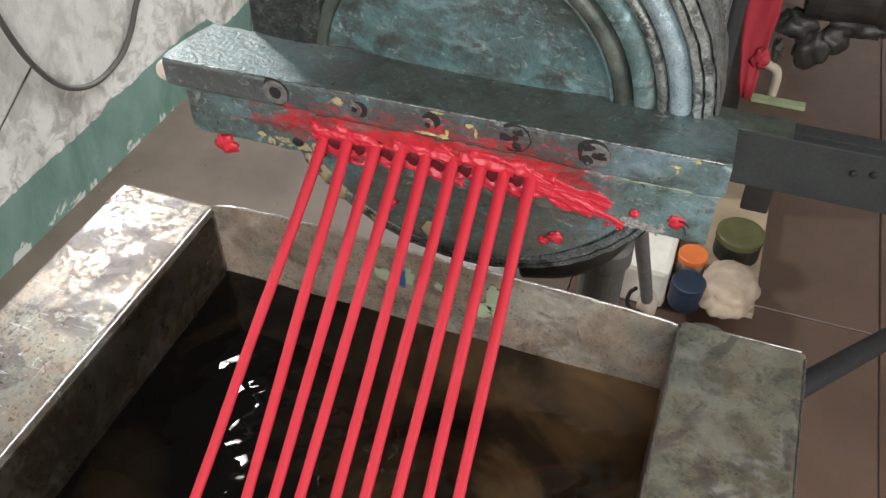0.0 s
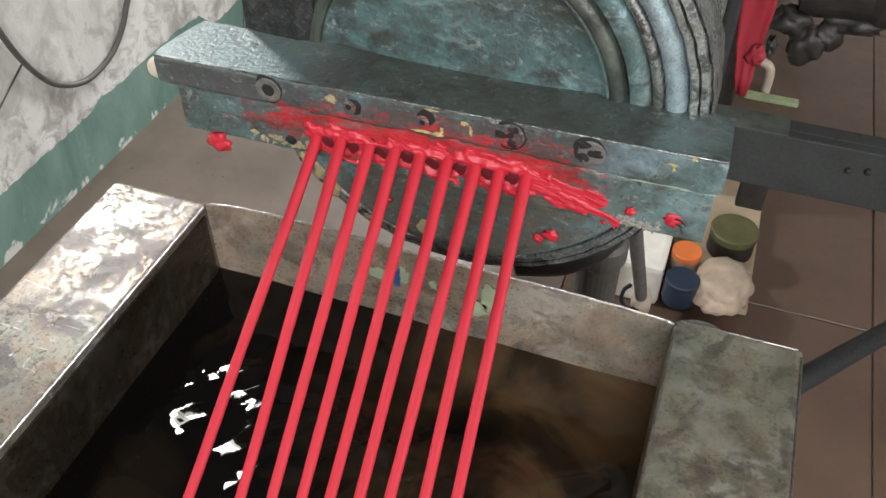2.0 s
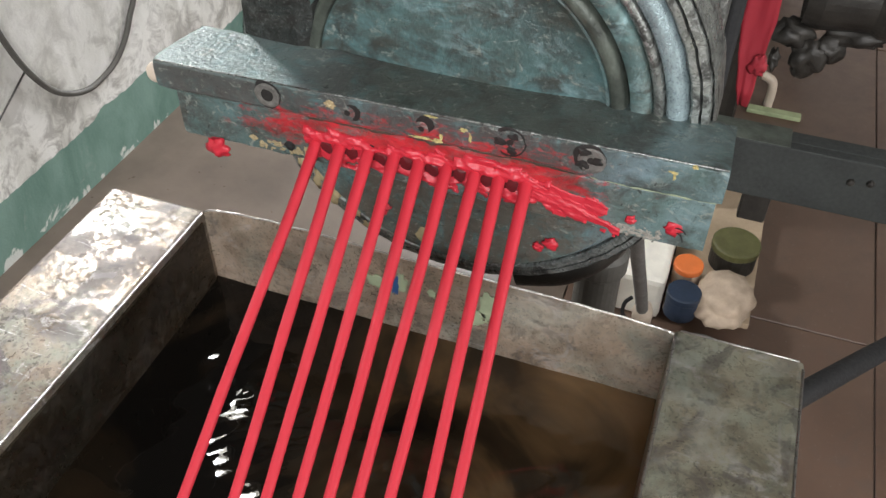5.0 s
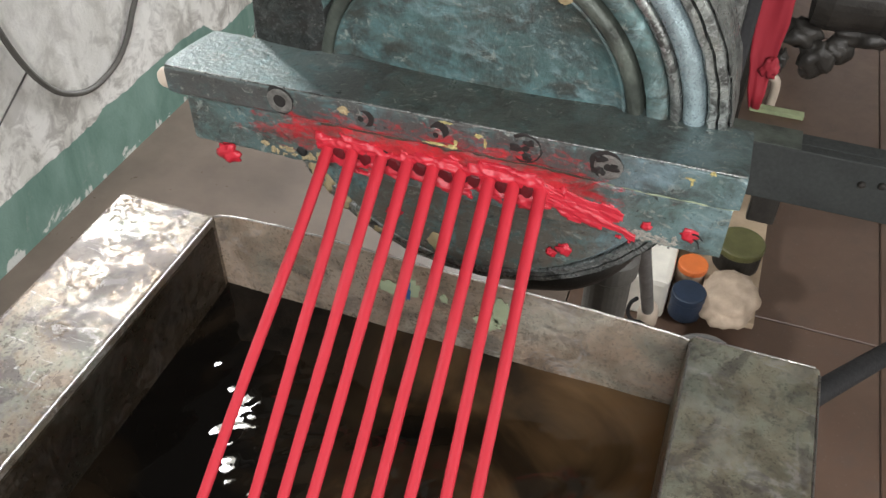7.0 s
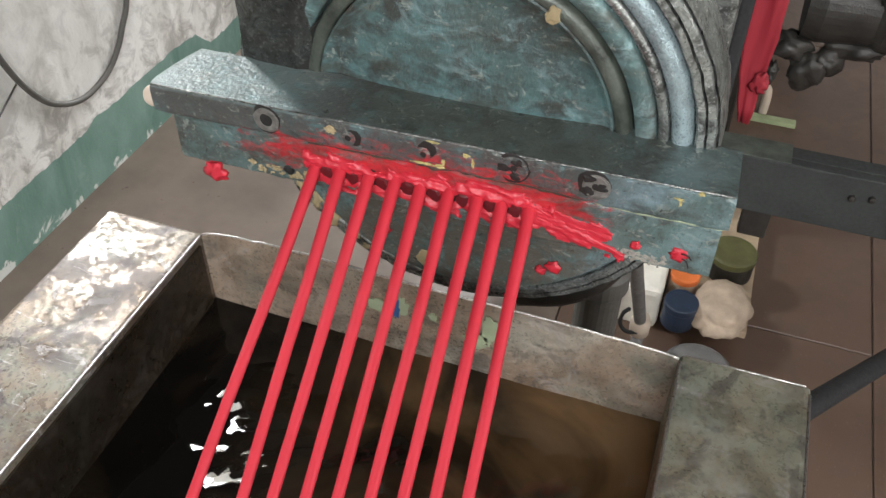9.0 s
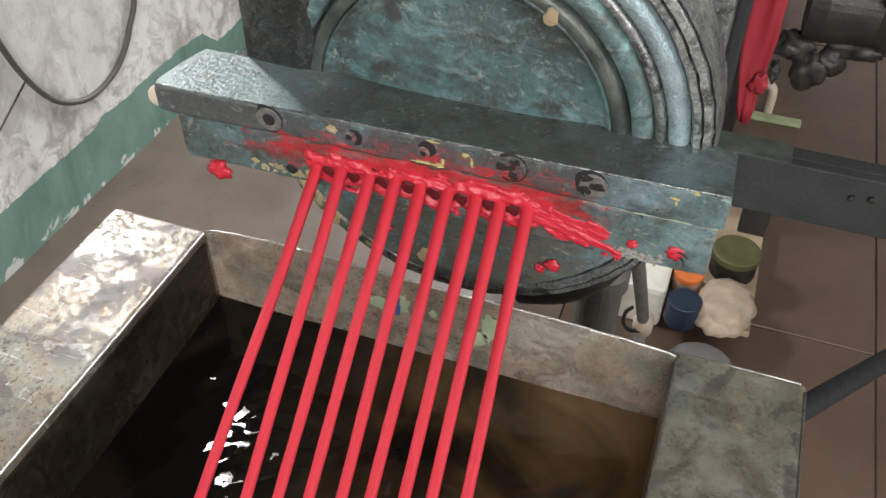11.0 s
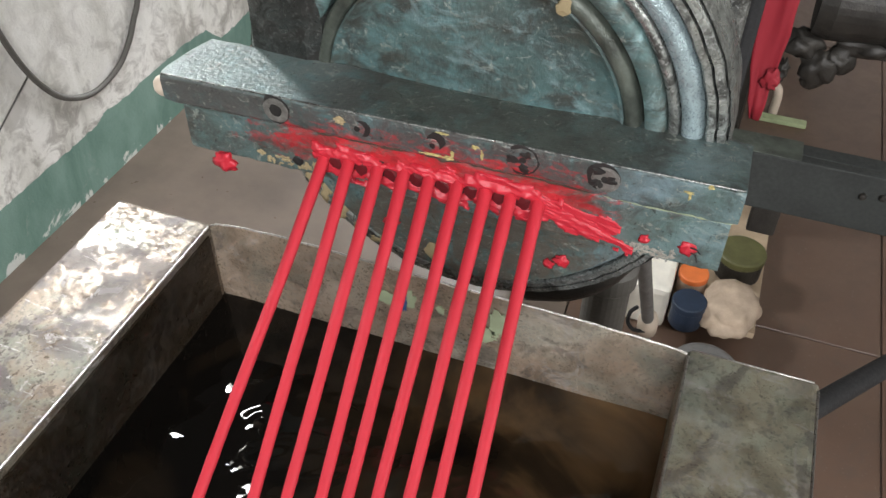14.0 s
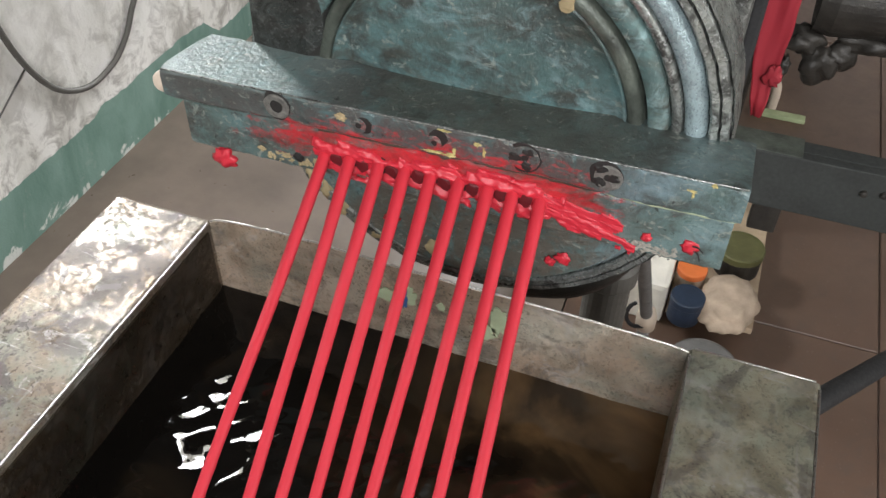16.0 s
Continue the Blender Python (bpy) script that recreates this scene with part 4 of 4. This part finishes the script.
part("web", box(bmesh.new(), (-0.19, 0.80, 0.70), (1.4, 0.812, 0.768), 0.002), GREY_IRON, beam)
part("flange", box(bmesh.new(), (-0.19, 0.812, 0.758), (1.4, 0.832, 0.768), 0.002), GREY_IRON, beam)
part("flange", box(bmesh.new(), (-0.19, 0.812, 0.70), (1.4, 0.832, 0.71), 0.002), GREY_IRON, beam)
part("hanger", box(bmesh.new(), (-0.188, 0.802, 0.768), (-0.148, 0.83, 0.806)), GREY_IRON, beam)
part("post", box(bmesh.new(), (1.2, 0.815, 0.0), (1.27, 0.858, 0.70), 0.003), GREY_IRON, beam)
part("paint_patch", box(bmesh.new(), (0.0, 0.8, 0.7682), (0.085, 0.834, 0.7692), 0.0004), PAINT_OLIVE, beam, "worn green paint on the top flange")
for x, z in ((0.150, 0.743), (0.168, 0.746)):
    part("bolt", lathe(bmesh.new(), [(0.001, -0.004), (0.003, -0.0035), (0.004, -0.0015), (0.004, 0.002)], (x, 0.8, z), steps=12), DARK_IRON, beam, "oily bolt head")
part("gusset", box(bmesh.new(), (0.055, 0.815, 0.655), (0.085, 0.83, 0.70), 0.003), DARK_IRON, beam)

gear = thing("gear_housing", (0.5, 1.15, 0), "oily black gear housing with caked grease", "gear housing")
part("housing", lathe(bmesh.new(), [(0.03, 0.085), (0.05, 0.08), (0.055, 0.10), (0.05, 0.16), (0.056, 0.17), (0.056, 0.5), (0.07, 0.51), (0.07, 1.2), (0.03, 1.2)], (0, 1.12, 0.80), "x", 40), DARK_IRON, gear)
part("cap", box(bmesh.new(), (0.15, 1.05, 0.82), (0.9, 1.3, 0.95), 0.02), DARK_IRON, gear)
for k, (x, y, z, w, h) in enumerate(((0.10, 1.09, 0.715, 0.019, 0.025), (0.124, 1.10, 0.728, 0.018, 0.018), (0.061, 1.085, 0.708, 0.006, 0.013), (0.075, 1.095, 0.740, 0.024, 0.016), (0.15, 1.10, 0.748, 0.034, 0.014))):
    part("grease", lump(bmesh.new(), (x, y, z), (w, 0.014, h), k + 30, 0.6, 3), DARK_IRON, gear, "hanging lump of black grease", smooth=True)
part("stand", box(bmesh.new(), (0.5, 1.05, 0.0), (0.8, 1.25, 0.76), 0.01), DARK_IRON, gear)

hose = tagged(part("drain_hose", tube(bmesh.new(), glide([(0.06, 0.54, 0.57), (0.115, 0.63, 0.54), (0.173, 0.726, 0.50), (0.286, 0.912, 0.42), (0.55, 1.35, 0.22), (0.86, 1.86, 0.015)]), 0.0135, 20), BLACK, smooth=True), "dark grey rubber drain hose running to the floor", "hose")

# ---- things on the floor beyond the tank ----
crate = thing("plywood_board", (0.08, 1.55, 0), "pale plywood board lying on two battens", "board")
part("panel", box(bmesh.new(), (0.004, 1.28, 0.03), (0.168, 1.86, 0.045), 0.002), PLY, crate)
part("batten", box(bmesh.new(), (0.004, 1.34, 0.0), (0.168, 1.38, 0.03)), PLY, crate)
part("batten", box(bmesh.new(), (0.004, 1.74, 0.0), (0.168, 1.78, 0.03)), PLY, crate)


def jar(name, at, radius, height, body, lid, label, category, lid_label):
    x, y, z = at
    t = thing(name, at, label, category)
    part("body", lathe(bmesh.new(), [(radius * 0.9, 0), (radius, 0.004), (radius, height * 0.72), (radius * 0.93, height * 0.78)], at, "z", 32), body, t, smooth=False)
    part("lid", lathe(bmesh.new(), [(radius * 1.02, height * 0.74), (radius * 1.04, height * 0.76), (radius * 1.04, height * 0.97), (radius * 0.98, height), (radius * 0.85, height * 0.985)], at, "z", 32), lid, t, lid_label)
    return t


jar("paint_tin", (0.115, 1.44, 0.045), 0.046, 0.06, DARK_IRON, OLIVE, "small tin with an olive green lid on the board", "tin", "olive green lid")
jar("orange_pot", (0.034, 1.355, 0.045), 0.028, 0.05, IVORY, ORANGE, "small pot with an orange cap on the board", "pot", "orange cap")
jar("blue_pot", (0.037, 1.264, 0.045), 0.031, 0.06, BLUE, BLUE, "navy blue plastic pot on the board", "pot", "")
tagged(part("sackcloth", lump(bmesh.new(), (0.112, 1.30, 0.075), (0.056, 0.07, 0.04), 4.4, 0.2, 4), SACK, smooth=True), "crumpled beige sackcloth bundle on the board", "cloth")
can = thing("plastic_canister", (-0.06, 1.40, 0), "off-white plastic canister standing on the floor", "canister")
part("body", box(bmesh.new(), (-0.108, 1.275, 0.0), (0.001, 1.52, 0.10), 0.012), WHITE, can)
part("cap", lathe(bmesh.new(), [(0.018, 0.09), (0.018, 0.115), (0.012, 0.117)], (-0.08, 1.34, 0), "z", 20), WHITE, can)
tap = thing("water_tap", (-0.0255, 1.10, 0), "grey pipe with a tap fitting behind the tank", "pipe")
part("pipe", tube(bmesh.new(), glide([(-0.058, 0.90, 0.56), (-0.049, 0.95, 0.457), (-0.036, 1.04, 0.30), (-0.0267, 1.10, 0.19)]), 0.0105, 14), LIDGREY, tap, smooth=True)
part("fitting", tube(bmesh.new(), [(-0.0267, 1.10, 0.205), (-0.026, 1.10, 0.19), (-0.0255, 1.10, 0.165)], [0.014, 0.018, 0.017], 14), IVORY, tap, "pale worn fitting", smooth=True)
part("standpipe", tube(bmesh.new(), [(-0.0255, 1.10, 0.0), (-0.0255, 1.10, 0.166)], 0.0105, 14), LIDGREY, tap, smooth=True)
part("handle", tube(bmesh.new(), glide([(-0.0267, 1.086, 0.178), (-0.046, 1.085, 0.175), (-0.058, 1.085, 0.19), (-0.057, 1.085, 0.215), (-0.048, 1.085, 0.23)]), 0.0035, 10), BLACK, tap, "bent black handle", smooth=True)
bucket = thing("bucket", (0.085, 1.10, 0), "grey plastic bucket with a lid on the floor", "bucket")
part("body", lathe(bmesh.new(), [(0.045, 0), (0.05, 0.0), (0.056, 0.11)], (0.085, 1.095, 0), "z", 36), LIDGREY, bucket, smooth=True)
part("lid", lathe(bmesh.new(), [(0.06, 0.108), (0.06, 0.116), (0.052, 0.122), (0.02, 0.126)], (0.085, 1.095, 0), "z", 36), LIDGREY, bucket, smooth=True)
tagged(part("batten_strip", box(bmesh.new(), (0.09, 2.09, 0.0), (0.225, 2.115, 0.012), 0.002), PALEGREEN), "pale green painted wooden batten on the floor", "batten")
elbow = glide([(0.14, 2.14, 0.0), (0.14, 2.14, 0.05), (0.132, 2.14, 0.075), (0.105, 2.14, 0.088)])
tagged(part("pipe_elbow", tube(bmesh.new(), elbow, 0.012, 12), IVORY, smooth=True), "ivory plastic pipe elbow standing on the floor", "pipe")

# ---- cables on the west wall ----
xw = WEST + 0.008
loop = glide([(xw, 1.02, 1.1), (xw, 1.07, 0.75), (xw, 1.115, 0.51), (xw, 1.15, 0.38), (xw, 1.20, 0.29), (xw, 1.255, 0.245), (xw, 1.32, 0.225), (xw, 1.40, 0.236), (xw, 1.455, 0.27), (xw, 1.49, 0.31), (xw, 1.525, 0.36), (xw, 1.56, 0.5), (xw, 1.60, 1.1)], 8)
tagged(part("wall_cable", tube(bmesh.new(), loop, 0.0065, 10), CABLE, smooth=True), "grey cable hanging in a loop on the plaster wall", "cable")
thin = [(xw - 0.008, 0.75, 0.12), (xw - 0.008, 1.035, 0.283), (xw - 0.006, 1.16, 0.352)]
tagged(part("thin_wire", tube(bmesh.new(), thin, 0.002, 8), CABLE, smooth=True), "thin dark wire on the plaster wall", "wire")

# ---- floor tiles ----
tagged(part("cement_floor", box(bmesh.new(), (WEST, SOUTH, -0.008), (-0.1915, NORTH, 0.0)), CONCRETE), "worn smooth cement floor along the wall", "floor", kind="structure")
STEP, X0, Y0 = 0.6, 0.41, 1.35
tile_mesh = finish(box(bmesh.new(), (-0.2985, -0.2985, -0.008), (0.2985, 0.2985, 0.0), 0.0015, segments=1))
tile_mesh.materials.append(TILE)
for i in range(-1, 6):
    for j in range(-8, 7):
        x, y = X0 + STEP * (i + 0.5), Y0 + STEP * (j + 0.5)
        if WEST - 0.3 < x < EAST + 0.3 and SOUTH - 0.3 < y < NORTH + 0.3:
            ob = new("tile", tile_mesh)
            ob.location = (x, y, random.uniform(-0.0006, 0.0))
            ob.parent = floor


def motions():
    # sideways lean of the nine rods, which sway a little as they run
    leans = [
        (0, 0.112, 0.163, 0.141, 0.124, 0.131, 0.117, 0.111, 0.113, 0.102),
        (1, 0.119, 0.166, 0.152, 0.143, 0.14, 0.132, 0.122, 0.119, 0.112),
        (2, 0.11, 0.162, 0.149, 0.141, 0.129, 0.115, 0.104, 0.114, 0.108),
        (4, 0.106, 0.156, 0.146, 0.147, 0.135, 0.12, 0.111, 0.13, 0.112),
        (6.5, 0.109, 0.159, 0.141, 0.128, 0.132, 0.116, 0.11, 0.125, 0.112),
        (9, 0.095, 0.146, 0.128, 0.126, 0.121, 0.116, 0.108, 0.113, 0.107),
        (11.5, 0.12, 0.163, 0.153, 0.147, 0.141, 0.126, 0.123, 0.116, 0.117),
        (13, 0.099, 0.171, 0.162, 0.161, 0.14, 0.127, 0.124, 0.127, 0.114),
        (14.5, 0.111, 0.165, 0.156, 0.158, 0.14, 0.126, 0.11, 0.104, 0.108),
        (16, 0.108, 0.156, 0.143, 0.142, 0.129, 0.106, 0.106, 0.108, 0.111),
    ]
    for i, ob in enumerate(RODS):
        root, base = ob.location.copy(), ROD_WAYS[i]
        rows = []
        for t, *lean in leans:
            way = Vector((lean[i], -1.0, -0.32)).normalized()
            rows.append((t, Matrix.Translation(root + way * 0.05 * t / 16.0) @ base.rotation_difference(way).to_matrix().to_4x4()))
        walk(ob, rows)
    rows = []
    n = 160
    for k in range(n + 1):
        t = 16.0 * k / n
        dx = 0.028 * math.sin(2 * math.pi * t / 1.9) + 0.010 * math.sin(2 * math.pi * t / 0.83)
        tip = 0.22 * math.sin(2 * math.pi * t / 1.1) + 0.18 * math.sin(2 * math.pi * t / 0.47)
        rows.append((t, pose(dx, -0.001 + 0.001 * math.sin(2 * math.pi * t / 1.7), 0.0008 * math.sin(2 * math.pi * t / 0.9) - 0.35 * math.tan(radians(tip)),
                             tip, 0.3 * math.sin(2 * math.pi * t / 1.43) + 0.15 * math.sin(2 * math.pi * t / 0.61), 0)))
    walk(water, rows)


motions()
